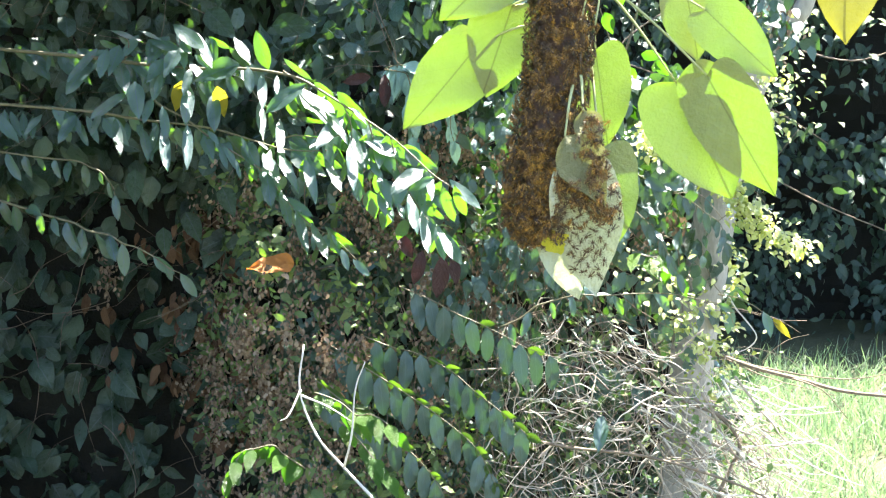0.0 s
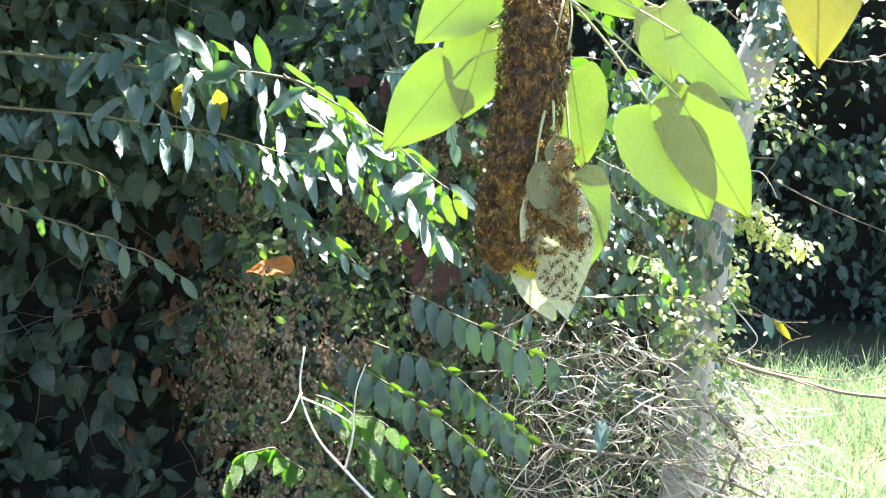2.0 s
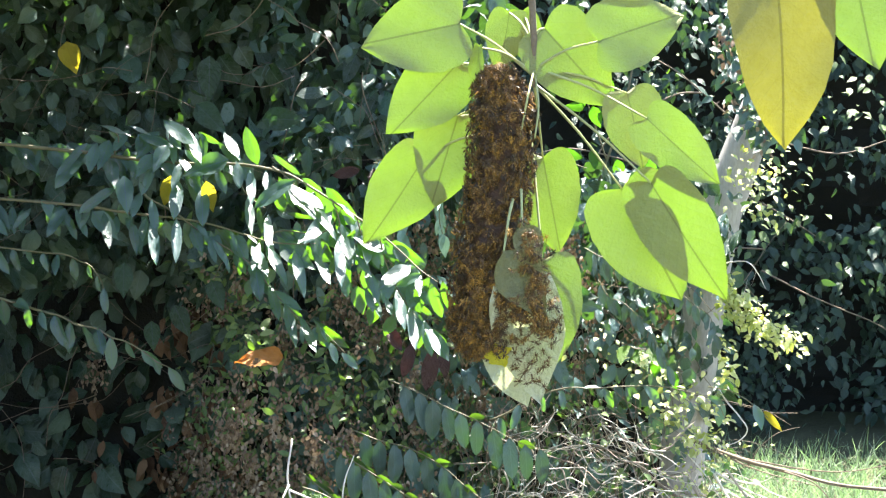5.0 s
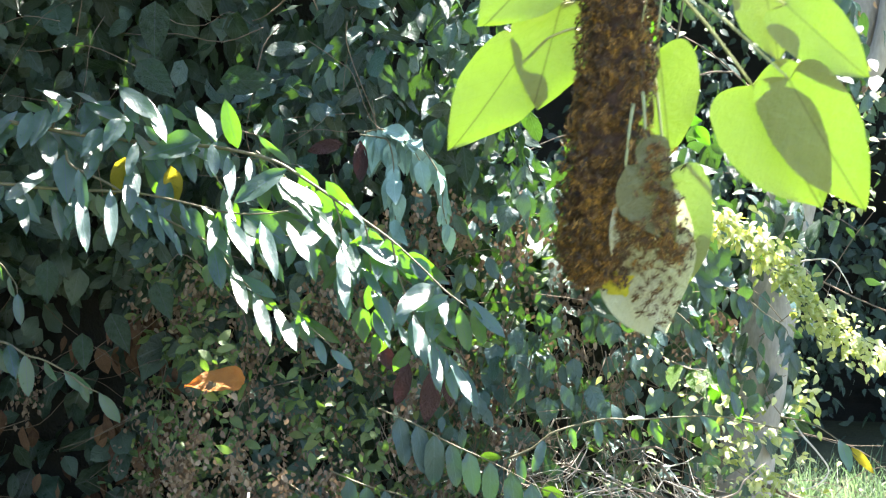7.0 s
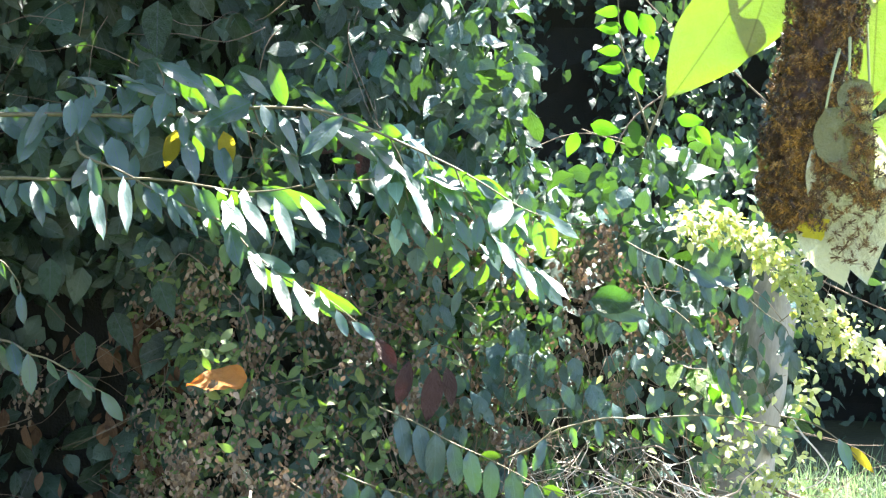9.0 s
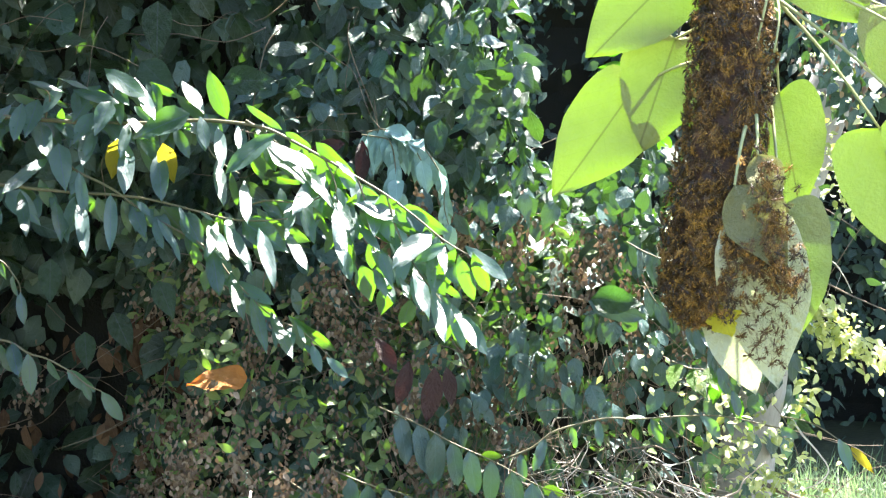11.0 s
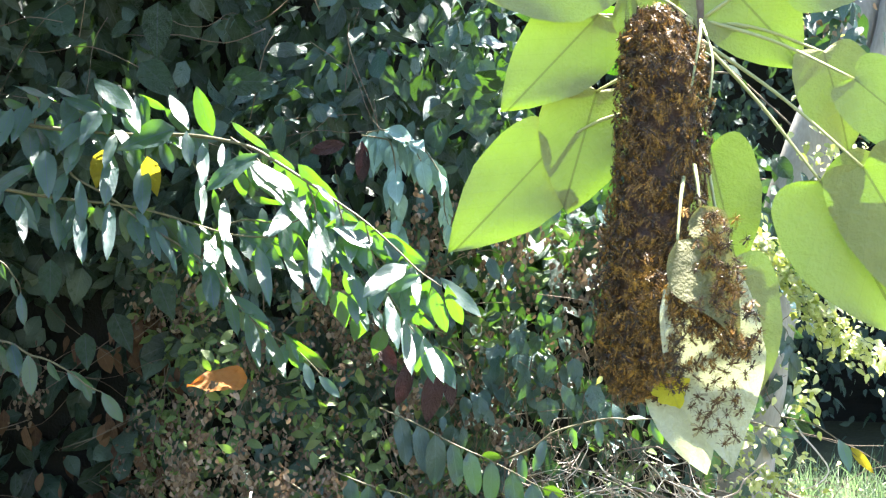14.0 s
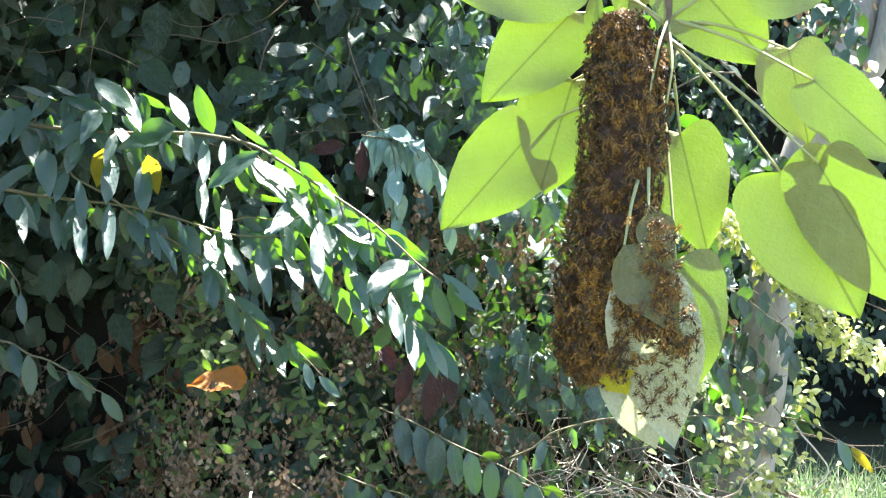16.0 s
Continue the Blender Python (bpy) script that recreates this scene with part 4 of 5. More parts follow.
    put(b, "lit", (-0.295, 2.814, 1.327), (0.029, -0.037), 0.3)
    put(b, "lit", (-0.210, 2.771, 1.327), (0.025, -0.058), 0.3)
    put(b, "sheen", (-0.224, 2.751, 1.337), (0.017, -0.057), 0.35)
    put(b, "lit", (-0.136, 2.731, 1.354), (0.025, -0.025), 0.45)
    put(b, "glare", (-0.152, 2.717, 1.334), (0.082, -0.027), 0.42)
    put(b, "lit", (-0.103, 2.700, 1.338), (0.020, -0.013), 0.45)
    put(b, "lit", (-0.074, 2.694, 1.315), (0.020, -0.026), 0.45)
    put(b, "glare", (-0.046, 2.640, 1.293), (-0.052, -0.030), 0.6)
    put(b, "sheen", (-0.027, 2.634, 1.280), (-0.043, -0.020), 0.45)
    put(b, "glare", (-0.175, 2.715, 1.332), (0.010, -0.078), 0.35)
    put(b, "lit", (-0.163, 2.744, 1.290), (0.003, -0.057), 0.4)
    put(b, "lit", (-0.172, 2.741, 1.260), (0.021, -0.029), 0.6)
    put(b, "glare", (-0.143, 2.712, 1.303), (0.028, -0.031), 0.45)
    put(b, "lit", (-0.144, 2.726, 1.246), (0.011, -0.059), 0.6)
    put(b, "dim", (-0.118, 2.688, 1.273), (0.017, -0.048), 0.4)
    put(b, "glare", (-0.125, 2.694, 1.245), (0.015, -0.033), 0.6)
    put(b, "lit", (-0.107, 2.712, 1.219), (-0.014, -0.049), 0.6)
    put(b, "lit", (-0.078, 2.684, 1.200), (-0.014, -0.044), 0.6)
    put(b, "glare", (-0.091, 2.668, 1.234), (0.014, -0.027), 0.45)
    put(b, "glare", (-0.071, 2.665, 1.247), (0.017, -0.057), 0.45)
    put(b, "glare", (-0.048, 2.649, 1.219), (0.012, -0.063), 0.4)
    put(b, "lit", (-0.041, 2.665, 1.230), (0.032, -0.032), 0.35)
    put(b, "lit", (-0.029, 2.664, 1.186), (-0.003, -0.046), 0.5)
    put(b, "lit", (-0.017, 2.642, 1.182), (0.009, -0.053), 0.45)
    put(b, "glare", (-0.022, 2.633, 1.198), (0.028, -0.049), 0.3)
    put(b, "lit", (-0.012, 2.638, 1.264), (0.021, -0.070), 0.4)
    put(b, "lit", (0.008, 2.640, 1.266), (0.021, -0.064), 0.4)
    put(b, "lit", (-0.022, 2.654, 1.256), (-0.004, -0.040), 0.4)
    put(b, "lit", (-0.049, 2.671, 1.252), (0.013, -0.018), 0.45)
    put(b, "lit", (-0.492, 2.850, 1.432), (-0.019, -0.062), 0.27, mesh_yellow, "bright yellow ageing leaf")
    put(b, "lit", (-0.424, 2.830, 1.424), (0.008, -0.062), 0.45, mesh_yellow, "yellow ageing leaf")
    return b


def build_lower_branch():
    b = anchor("leafy_branch", (-0.779, 2.883, 1.375), "slender leafy branch drooping in front of the hedge", "branch")
    tube("stem", [(-1.066, 3.005, 1.393), (-0.695, 2.907, 1.373), (-0.607, 2.892, 1.362), (-0.546, 2.881, 1.355), (-0.492, 2.866, 1.351), (-0.431, 2.849, 1.343), (-0.368, 2.815, 1.329), (-0.307, 2.783, 1.315), (-0.256, 2.755, 1.313), (-0.219, 2.738, 1.316)], 0.003, 0.001, m_stem, b, 7, 0.08, 3, "", b.location)
    tube("side_twig", [(-0.553, 2.882, 1.413), (-0.545, 2.881, 1.390), (-0.488, 2.865, 1.360), (-0.432, 2.849, 1.320), (-0.360, 2.811, 1.284), (-0.327, 2.794, 1.258), (-0.309, 2.784, 1.235), (-0.274, 2.764, 1.199), (-0.245, 2.750, 1.176), (-0.204, 2.734, 1.156), (-0.166, 2.724, 1.120)], 0.0022, 0.0008, m_stem, b, 7, 0.08, 4, "", b.location)
    fill(b, [(-1.066, 3.015, 1.393), (-0.793, 2.933, 1.372), (-0.607, 2.900, 1.362)], 0.010, 0.065, 9, ("sheen", "sheen", "dim", "lit", "glare"))
    fill(b, [(-0.600, 2.900, 1.362), (-0.492, 2.874, 1.350), (-0.368, 2.822, 1.328), (-0.256, 2.762, 1.312)], 0.010, 0.055, 10)
    fill(b, [(-0.488, 2.872, 1.358), (-0.360, 2.818, 1.282), (-0.274, 2.770, 1.197), (-0.166, 2.730, 1.122)], 0.016, 0.045, 11)
    put(b, "glare", (-0.623, 2.875, 1.361), (0.024, -0.057), 0.35)
    put(b, "lit", (-0.598, 2.891, 1.376), (0.011, -0.049), 0.45)
    put(b, "glare", (-0.570, 2.861, 1.345), (0.024, -0.048), 0.45)
    put(b, "sheen", (-0.555, 2.849, 1.321), (0.007, -0.036), 0.4)
    put(b, "sheen", (-0.529, 2.849, 1.386), (0.012, -0.058), 0.35)
    put(b, "glare", (-0.527, 2.838, 1.347), (0.019, -0.069), 0.3)
    put(b, "lit", (-0.507, 2.859, 1.349), (0.008, -0.044), 0.45)
    put(b, "glare", (-0.480, 2.827, 1.354), (0.011, -0.067), 0.3)
    put(b, "lit", (-0.471, 2.862, 1.343), (0.004, -0.052), 0.4)
    put(b, "sheen", (-0.442, 2.820, 1.343), (0.021, -0.022), 0.45)
    put(b, "lit", (-0.447, 2.845, 1.320), (0.007, -0.043), 0.4)
    put(b, "lit", (-0.421, 2.839, 1.330), (0.012, -0.045), 0.4)
    put(b, "sheen", (-0.414, 2.822, 1.316), (0.029, -0.044), 0.3)
    put(b, "sheen", (-0.379, 2.805, 1.334), (0.016, -0.039), 0.25)
    put(b, "glare", (-0.309, 2.759, 1.310), (0.046, -0.055), 0.4)
    put(b, "glare", (-0.256, 2.719, 1.306), (0.027, -0.066), 0.4)
    put(b, "glare", (-0.344, 2.773, 1.327), (0.020, -0.013), 0.4)
    put(b, "glare", (-0.220, 2.712, 1.303), (0.035, -0.050), 0.3)
    put(b, "sheen", (-0.389, 2.792, 1.294), (0.012, -0.036), 0.3)
    put(b, "lit", (-0.364, 2.811, 1.280), (0.008, -0.032), 0.45)
    put(b, "sheen", (-0.330, 2.768, 1.273), (0.011, -0.060), 0.45)
    put(b, "lit", (-0.341, 2.798, 1.245), (-0.010, -0.039), 0.6)
    put(b, "glare", (-0.304, 2.755, 1.243), (0.025, -0.059), 0.3)
    put(b, "glare", (-0.275, 2.738, 1.209), (0.028, -0.063), 0.3)
    put(b, "glare", (-0.246, 2.720, 1.188), (0.035, -0.055), 0.3)
    put(b, "lit", (-0.224, 2.735, 1.180), (0.064, -0.066), 0.25)
    put(b, "lit", (-0.215, 2.726, 1.174), (0.015, -0.053), 0.45)
    put(b, "glare", (-0.209, 2.705, 1.171), (0.013, -0.019), 0.3)
    return b


def build_side_branches():
    rnd = random.Random(41)
    b = anchor("leafy_branch", (-0.760, 2.881, 1.181), "short low branch of drooping blue-green leaves", "branch")
    leafy(b, [(-1.066, 2.988, 1.236), (-0.774, 2.921, 1.175), (-0.682, 2.898, 1.151), (-0.617, 2.875, 1.127), (-0.559, 2.872, 1.096), (-0.504, 2.869, 1.064)], 0.072, 0.03, mesh_branch, rnd, 0.003, 0.001)
    b = anchor("leafy_branch", (-0.767, 2.912, 1.279), "thin sprig with a few curled leaves", "branch")
    leafy(b, [(-1.066, 2.996, 1.305), (-0.774, 2.932, 1.277), (-0.685, 2.921, 1.266), (-0.647, 2.918, 1.236), (-0.634, 2.915, 1.210)], 0.06, 0.03, mesh_branch, rnd, 0.002, 0.001)
    # arching stems with rows of hanging oval leaflets
    rows = [
        [(-0.096, 2.91, 1.036), (-0.037, 2.885, 1.016), (0.013, 2.859, 0.994), (0.064, 2.845, 0.974), (0.101, 2.836, 0.957), (0.147, 2.831, 0.933), (0.189, 2.838, 0.918)],
        [(-0.17, 2.896, 0.944), (-0.112, 2.87, 0.927), (-0.055, 2.84, 0.919), (0.006, 2.815, 0.891), (0.05, 2.795, 0.857), (0.1, 2.775, 0.822), (0.146, 2.76, 0.784)],
        [(-0.233, 2.869, 0.934), (-0.158, 2.822, 0.898), (-0.076, 2.794, 0.852), (-0.005, 2.767, 0.808), (0.051, 2.749, 0.761), (0.086, 2.738, 0.696)],
        [(-0.262, 2.839, 0.878), (-0.188, 2.791, 0.832), (-0.116, 2.763, 0.788), (-0.055, 2.736, 0.744), (-0.015, 2.727, 0.690), (0.005, 2.718, 0.640)],
    ]
    for i, r in enumerate(rows):
        b = anchor("arching_stem", r[0], "arching stem with a row of hanging oval blue-green leaflets", "branch", "arching leaflet stems")
        o = Vector(b.location)
        tube("stem", r, 0.0014, 0.0007, m_stem, b, 6, 0.05, i, "", o)
        path = smooth_path(r, 12)
        run = 0.0
        side = 1
        for p, q in zip(path, path[1:]):
            run += (q - p).length
            if run < 0.0145:
                continue
            run, side = 0.0, -side
            along = (q - p).normalized()
            if side > 0:
                leaf_part("leaf", rnd.choice(mesh_oval), b, q - o, along * 0.12 + Vector((rnd.gauss(0, .06), rnd.gauss(-0.05, .08), -1)), (rnd.gauss(0.1, .22), -1, rnd.gauss(0.12, .1)), rnd.uniform(0.068, 0.08))
            elif rnd.random() < 0.62:
                leaf_part("leaf", rnd.choice(mesh_small), b, q - o, along + Vector((rnd.gauss(0, .15), 0.1, rnd.uniform(-0.1, 0.4))), (rnd.gauss(0, .3), -1, -0.05), rnd.uniform(0.028, 0.042))
    b = anchor("leafy_branch", (-0.236, 2.461, 0.922), "young sprig with lit yellow-green leaves by the white twig", "branch")
    leafy(b, [(-0.229, 2.542, 0.924), (-0.175, 2.519, 0.906), (-0.136, 2.497, 0.897), (-0.084, 2.473, 0.875)], 0.052, 0.016, mesh_oval_lime, rnd, 0.0015, 0.0008, lean=0.8, face=(0, -1, -0.2), sunny=0.5)
    leafy(b, [(-0.186, 2.534, 0.877), (-0.147, 2.508, 0.840), (-0.099, 2.479, 0.790)], 0.05, 0.02, mesh_oval_lime, rnd, 0.0015, 0.0008, lean=0.8, face=(0, -1, -0.2), sunny=0.5)
    b = anchor("leafy_branch", (-0.243, 2.513, 0.799), "low sprig of small fresh leaves", "branch")
    leafy(b, [(-0.243, 2.513, 0.799), (-0.298, 2.502, 0.842), (-0.343, 2.482, 0.838), (-0.372, 2.475, 0.791)], 0.042, 0.009, mesh_oval_lime, rnd, 0.0015, 0.0008, face=(0, -1, 1), sunny=1.0)
    # waxy spray
    b = anchor("waxy_vine", (-0.073, 2.973, 1.459), "vine spray of pale blue-green waxy leaves", "vine")
    leafy(b, [(-0.126, 3.011, 1.445), (-0.081, 2.970, 1.434), (-0.072, 2.944, 1.379), (-0.068, 2.936, 1.311)], 0.06, 0.010, mesh_blue, rnd, 0.0015, 0.0008, hang=1.5, lean=0.12, face=(0.15, -1, 0.25))
    leafy(b, [(-0.118, 3.012, 1.449), (-0.055, 2.971, 1.442), (-0.033, 2.946, 1.405)], 0.064, 0.010, mesh_blue, rnd, 0.0015, 0.0008, hang=1.5, lean=0.12, face=(0.15, -1, 0.25))
    leafy(b, [(-0.083, 3.012, 1.449), (-0.029, 2.968, 1.421), (0.001, 2.943, 1.371), (0.005, 2.936, 1.311)], 0.06, 0.014, mesh_blue, rnd, 0.0015, 0.0008, hang=1.5, lean=0.12, face=(0.15, -1, 0.25))
    # sapling with sunlit leaves in the opening
    b = anchor("sapling", (0.309, 3.311, 1.245), "thin sapling with round sunlit leaves in the hedge's opening", "sapling")
    tube("stem", [(0.302, 3.327, 1.204), (0.324, 3.320, 1.325), (0.361, 3.312, 1.434), (0.386, 3.319, 1.503), (0.416, 3.333, 1.630), (0.426, 3.346, 1.748)], 0.0032, 0.002, m_stem, b, 7, 0.06, 2, "", b.location)
    tube("side_twig", [(0.361, 3.312, 1.434), (0.329, 3.301, 1.522), (0.305, 3.290, 1.600), (0.300, 3.299, 1.687)], 0.002, 0.001, m_stem, b, 6, 0.06, 3, "", b.location)
    tube("side_twig", [(0.352, 3.309, 1.405), (0.295, 3.291, 1.425), (0.239, 3.273, 1.445)], 0.0018, 0.001, m_stem, b, 6, 0.06, 4, "", b.location)
    def round_leaf(at, way, size, form):
        leaf_part("leaf", mesh_oval_lime[form], b, Vector(at) - b.location, way, (0.1, -1, -0.25), size)

    round_leaf((0.305, 3.295, 1.648), (-1, -0.2, -0.1), 0.045, 0)
    round_leaf((0.307, 3.292, 1.619), (-1, -0.2, -0.05), 0.045, 1)
    round_leaf((0.307, 3.288, 1.581), (-1, -0.1, -0.1), 0.042, 2)
    round_leaf((0.312, 3.285, 1.552), (-1, -0.2, -0.1), 0.045, 3)
    round_leaf((0.317, 3.295, 1.648), (0.4, 0.2, -1), 0.05, 0)
    round_leaf((0.341, 3.295, 1.643), (0.5, 0.2, -0.9), 0.055, 1)
    round_leaf((0.359, 3.311, 1.61), (0.2, 0.3, -1), 0.055, 2)
    round_leaf((0.325, 3.284, 1.55), (0.4, 0.2, -0.9), 0.055, 3)
    round_leaf((0.254, 3.274, 1.453), (1, -0.1, -0.25), 0.055, 0)
    round_leaf((0.283, 3.271, 1.431), (0.2, 0.2, -1), 0.04, 1)
    round_leaf((0.23, 3.272, 1.44), (-0.3, 0.2, -1), 0.05, 2)
    round_leaf((0.38, 3.292, 1.437), (0.25, 0.2, -1), 0.05, 3)
    round_leaf((0.327, 3.274, 1.46), (0.1, -0.3, -1), 0.048, 0)
    round_leaf((0.376, 3.263, 1.356), (1, -0.1, -0.5), 0.07, 1)
    round_leaf((0.403, 3.275, 1.463), (1, 0.1, -0.15), 0.05, 2)
    round_leaf((0.434, 3.273, 1.45), (0.6, 0.1, -0.7), 0.048, 3)
    round_leaf((0.322, 3.3, 1.326), (-0.6, -0.2, -0.5), 0.035, 0)
    # twig that reaches right across the lower hedge
    b = anchor("leafy_branch", (0.100, 2.907, 0.960), "thin straight vine shoot with narrow leaves", "branch")
    leafy(b, [(0.101, 2.937, 0.951), (0.169, 2.921, 0.994), (0.253, 2.904, 1.020), (0.359, 2.924, 1.019), (0.528, 2.981, 0.994)], 0.05, 0.04, mesh_branch, rnd, 0.0022, 0.001)
    b = anchor("leafy_branch", (0.348, 2.989, 1.244), "hedge vine with a row of hanging dark oval leaves", "branch")
    leafy(b, [(0.281, 2.953, 1.284), (0.346, 2.920, 1.253), (0.419, 2.897, 1.230), (0.459, 2.884, 1.202), (0.506, 2.880, 1.164), (0.522, 2.875, 1.123)], 0.05, 0.016, mesh_oval, rnd, 0.0011, 0.0007, hang=1.3, lean=0.2)
    leafy(b, [(0.307, 2.946, 1.223), (0.356, 2.921, 1.175), (0.406, 2.906, 1.126), (0.431, 2.899, 1.066)], 0.05, 0.019, mesh_oval, rnd, 0.0011, 0.0007, hang=1.3, lean=0.2)
    b = anchor("leafy_branch", (0.409, 2.971, 1.079), "short vine shoot beside the trunk", "branch")
    leafy(b, [(0.359, 2.992, 1.092), (0.409, 2.970, 1.074), (0.453, 2.968, 1.052)], 0.055, 0.02, mesh_oval_lime, rnd, 0.002, 0.001, hang=1.0)
    # broad leaves standing out of the shade
    big = anchor("broad_leaf_vine", (-0.443, 3.121, 1.532), "broad leaves of a climbing vine in the dark shade tones", "vine")
    for u in (((-0.479, 3.074, 1.559), (0.6, -0.3, -0.55), 0.085), ((-0.349, 3.071, 1.528), (1, -0.2, 0.02), 0.085), ((-0.613, 3.078, 1.590), (1, -0.3, 0.1), 0.05), ((-0.446, 3.006, 1.216), (0.3, -0.3, -0.6), 0.065),
              ((-0.622, 3.040, 1.247), (0, -0.3, -1), 0.07), ((-0.523, 3.030, 1.163), (0.4, -0.3, -0.7), 0.07), ((-0.568, 3.027, 1.132), (0.1, -0.3, -0.9), 0.06), ((-0.452, 3.084, 1.653), (0, -0.3, -1), 0.09), ((-0.649, 3.061, 1.443), (0.3, -.3, -.9), 0.07)):
        leaf_part("leaf", mesh_hedge_big[int(u[2] * 1000) % 4], big, Vector(u[0]) - big.location, u[1], (0.1, -1, 0.15 if u[2] > 0.08 else 0.5), u[2])
    leaf_part("leaf", mesh_oval[2], big, Vector((0.226, 2.983, 1.188)) - big.location, (1, -0.15, -0.3), (0.1, -1, 0.05), 0.09, "dark blue-green drooping leaf")
    leaf_part("leaf", mesh_hedge_big[1], big, Vector((0.229, 2.973, 1.193)) - big.location, (1, -0.35, -0.02), (0.1, -0.9, 0.3), 0.08)
    leaf_part("leaf", mesh_branch[1], big, Vector((0.292, 2.857, 0.795)) - big.location, (-0.15, -0.75, -0.7), (0.1, -0.6, 0.8), 0.075, "glossy leaf shining in the sun")
    sprig = anchor("vine_sprig", (0.593, 2.943, 0.997), "thin sprig with one shining and one yellow leaf", "vine")
    tube("stem", [(0.531, 2.995, 1.004), (0.570, 2.964, 1.001), (0.604, 2.941, 0.983), (0.637, 2.936, 0.954)], 0.0014, 0.0008, m_stem, sprig, 5, 0.05, 2, "", sprig.location)
    leaf_part("leaf", mesh_branch[2], sprig, Vector((0.610, 2.940, 0.981)) - sprig.location, (0.15, -0.8, -0.6), (0.1, -0.6, 0.8), 0.058, "glossy leaf shining in the sun")
    leaf_part("leaf", leaf_meshes("leaf", "ovate", 0.3, m_yellow, 1)[0], sprig, Vector((0.629, 2.938, 0.968)) - sprig.location, (0.8, -0.1, -0.9), (0.2, -1, -0.2), 0.056, "yellow ageing leaf")
    old = new("yellow_leaf", leaf_meshes("yellow_leaf", "ovate", 0.7, m_yellow, 1)[0])
    old.matrix_basis = aim((-0.722, 3.028, 1.680), (0.3, -0.1, -1), (0.1, -1, 0.1), 0.065)
    tagged(old, "spotted yellow-olive leaf hanging in the hedge's shade", "leaf")
    # sunlit vine over the trunk
    rnd = random.Random(77)
    kinds = [blade("ovate", rnd.uniform(0.5, 0.65), rnd.uniform(0, 0.3), 0.2, rows=5, across=(-1, 0, 1), seed=i) for i in range(4)]
    places = []
    spine = smooth_path([(0.368, 3.016, 1.308), (0.440, 2.976, 1.307), (0.506, 2.951, 1.262), (0.553, 2.944, 1.198), (0.605, 2.938, 1.146), (0.680, 2.952, 1.095)], 20)
    fringe = smooth_path([(0.627, 3.106, 1.396), (0.655, 3.100, 1.341), (0.549, 2.972, 1.087), (0.571, 2.967, 1.044), (0.460, 2.997, 0.956), (0.505, 2.992, 0.903)], 1)
    spine2 = smooth_path([(0.746, 3.503, 1.802), (0.733, 3.452, 1.614), (0.713, 3.416, 1.471), (0.743, 3.402, 1.339)], 20)
    spine5 = smooth_path([(0.638, 3.099, 1.604), (0.617, 3.078, 1.505), (0.599, 3.069, 1.425), (0.581, 3.062, 1.362)], 20)
    spine6 = smooth_path([(0.610, 3.090, 1.750), (0.620, 3.090, 1.650), (0.640, 3.090, 1.560), (0.662, 3.090, 1.490)], 20)
    spine3 = smooth_path([(0.306, 2.992, 1.092), (0.400, 2.969, 1.061), (0.457, 2.981, 0.987), (0.541, 2.996, 0.947), (0.572, 3.006, 0.853)], 20)
    spine4 = smooth_path([(0.472, 3.059, 0.969), (0.518, 3.055, 0.932), (0.508, 3.047, 0.860), (0.481, 3.039, 0.787), (0.463, 3.027, 0.678)], 20)
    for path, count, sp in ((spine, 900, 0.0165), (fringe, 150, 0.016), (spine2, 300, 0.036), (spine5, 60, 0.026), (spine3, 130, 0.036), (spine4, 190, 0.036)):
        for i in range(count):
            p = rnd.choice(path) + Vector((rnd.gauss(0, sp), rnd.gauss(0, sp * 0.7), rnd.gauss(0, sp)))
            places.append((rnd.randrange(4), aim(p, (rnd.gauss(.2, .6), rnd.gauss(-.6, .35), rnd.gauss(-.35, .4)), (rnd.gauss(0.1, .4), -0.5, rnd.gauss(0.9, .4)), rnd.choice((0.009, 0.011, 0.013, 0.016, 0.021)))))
    # vine leaves meant as shaded take the darker teal material
    shaded, tufts = [], []
    for i in range(330):
        p = rnd.choice(spine6) + Vector((rnd.gauss(0, 0.028), rnd.gauss(0, 0.02), rnd.gauss(0, 0.02)))
        if i % 2:
            tufts.append((rnd.randrange(4), aim(p + Vector((-0.02, -0.01, 0)), (rnd.gauss(0, .6), rnd.gauss(-.3, .4), -1), (rnd.gauss(0, 1), -1, rnd.gauss(0, .5)), rnd.uniform(0.009, 0.018))))
        else:
            shaded.append((rnd.randrange(4), aim(p, (rnd.gauss(0, .6), rnd.gauss(-.4, .4), rnd.gauss(-.7, .3)), (rnd.gauss(0, .5), -0.8, rnd.gauss(0.4, .5)), rnd.uniform(0.02, 0.045))))
    tagged(heap("trunk_vine", kinds, shaded, m_mid), "vine leaves in a dark tone for shade, wrapped round the upper trunk", "vine", kind="stuff")
    tagged(heap("trunk_seed_pods", kinds, tufts, m_pod), "papery brown seed pods in tufts on the trunk", "seed pods", kind="stuff")
    # full sun on these leaves is part of their pale colour
    tagged(heap("sunlit_vine", kinds, places, m_lime_sun), "vine leaves coloured near-white yellow-green for full sun, over the trunk", "vine", kind="stuff")


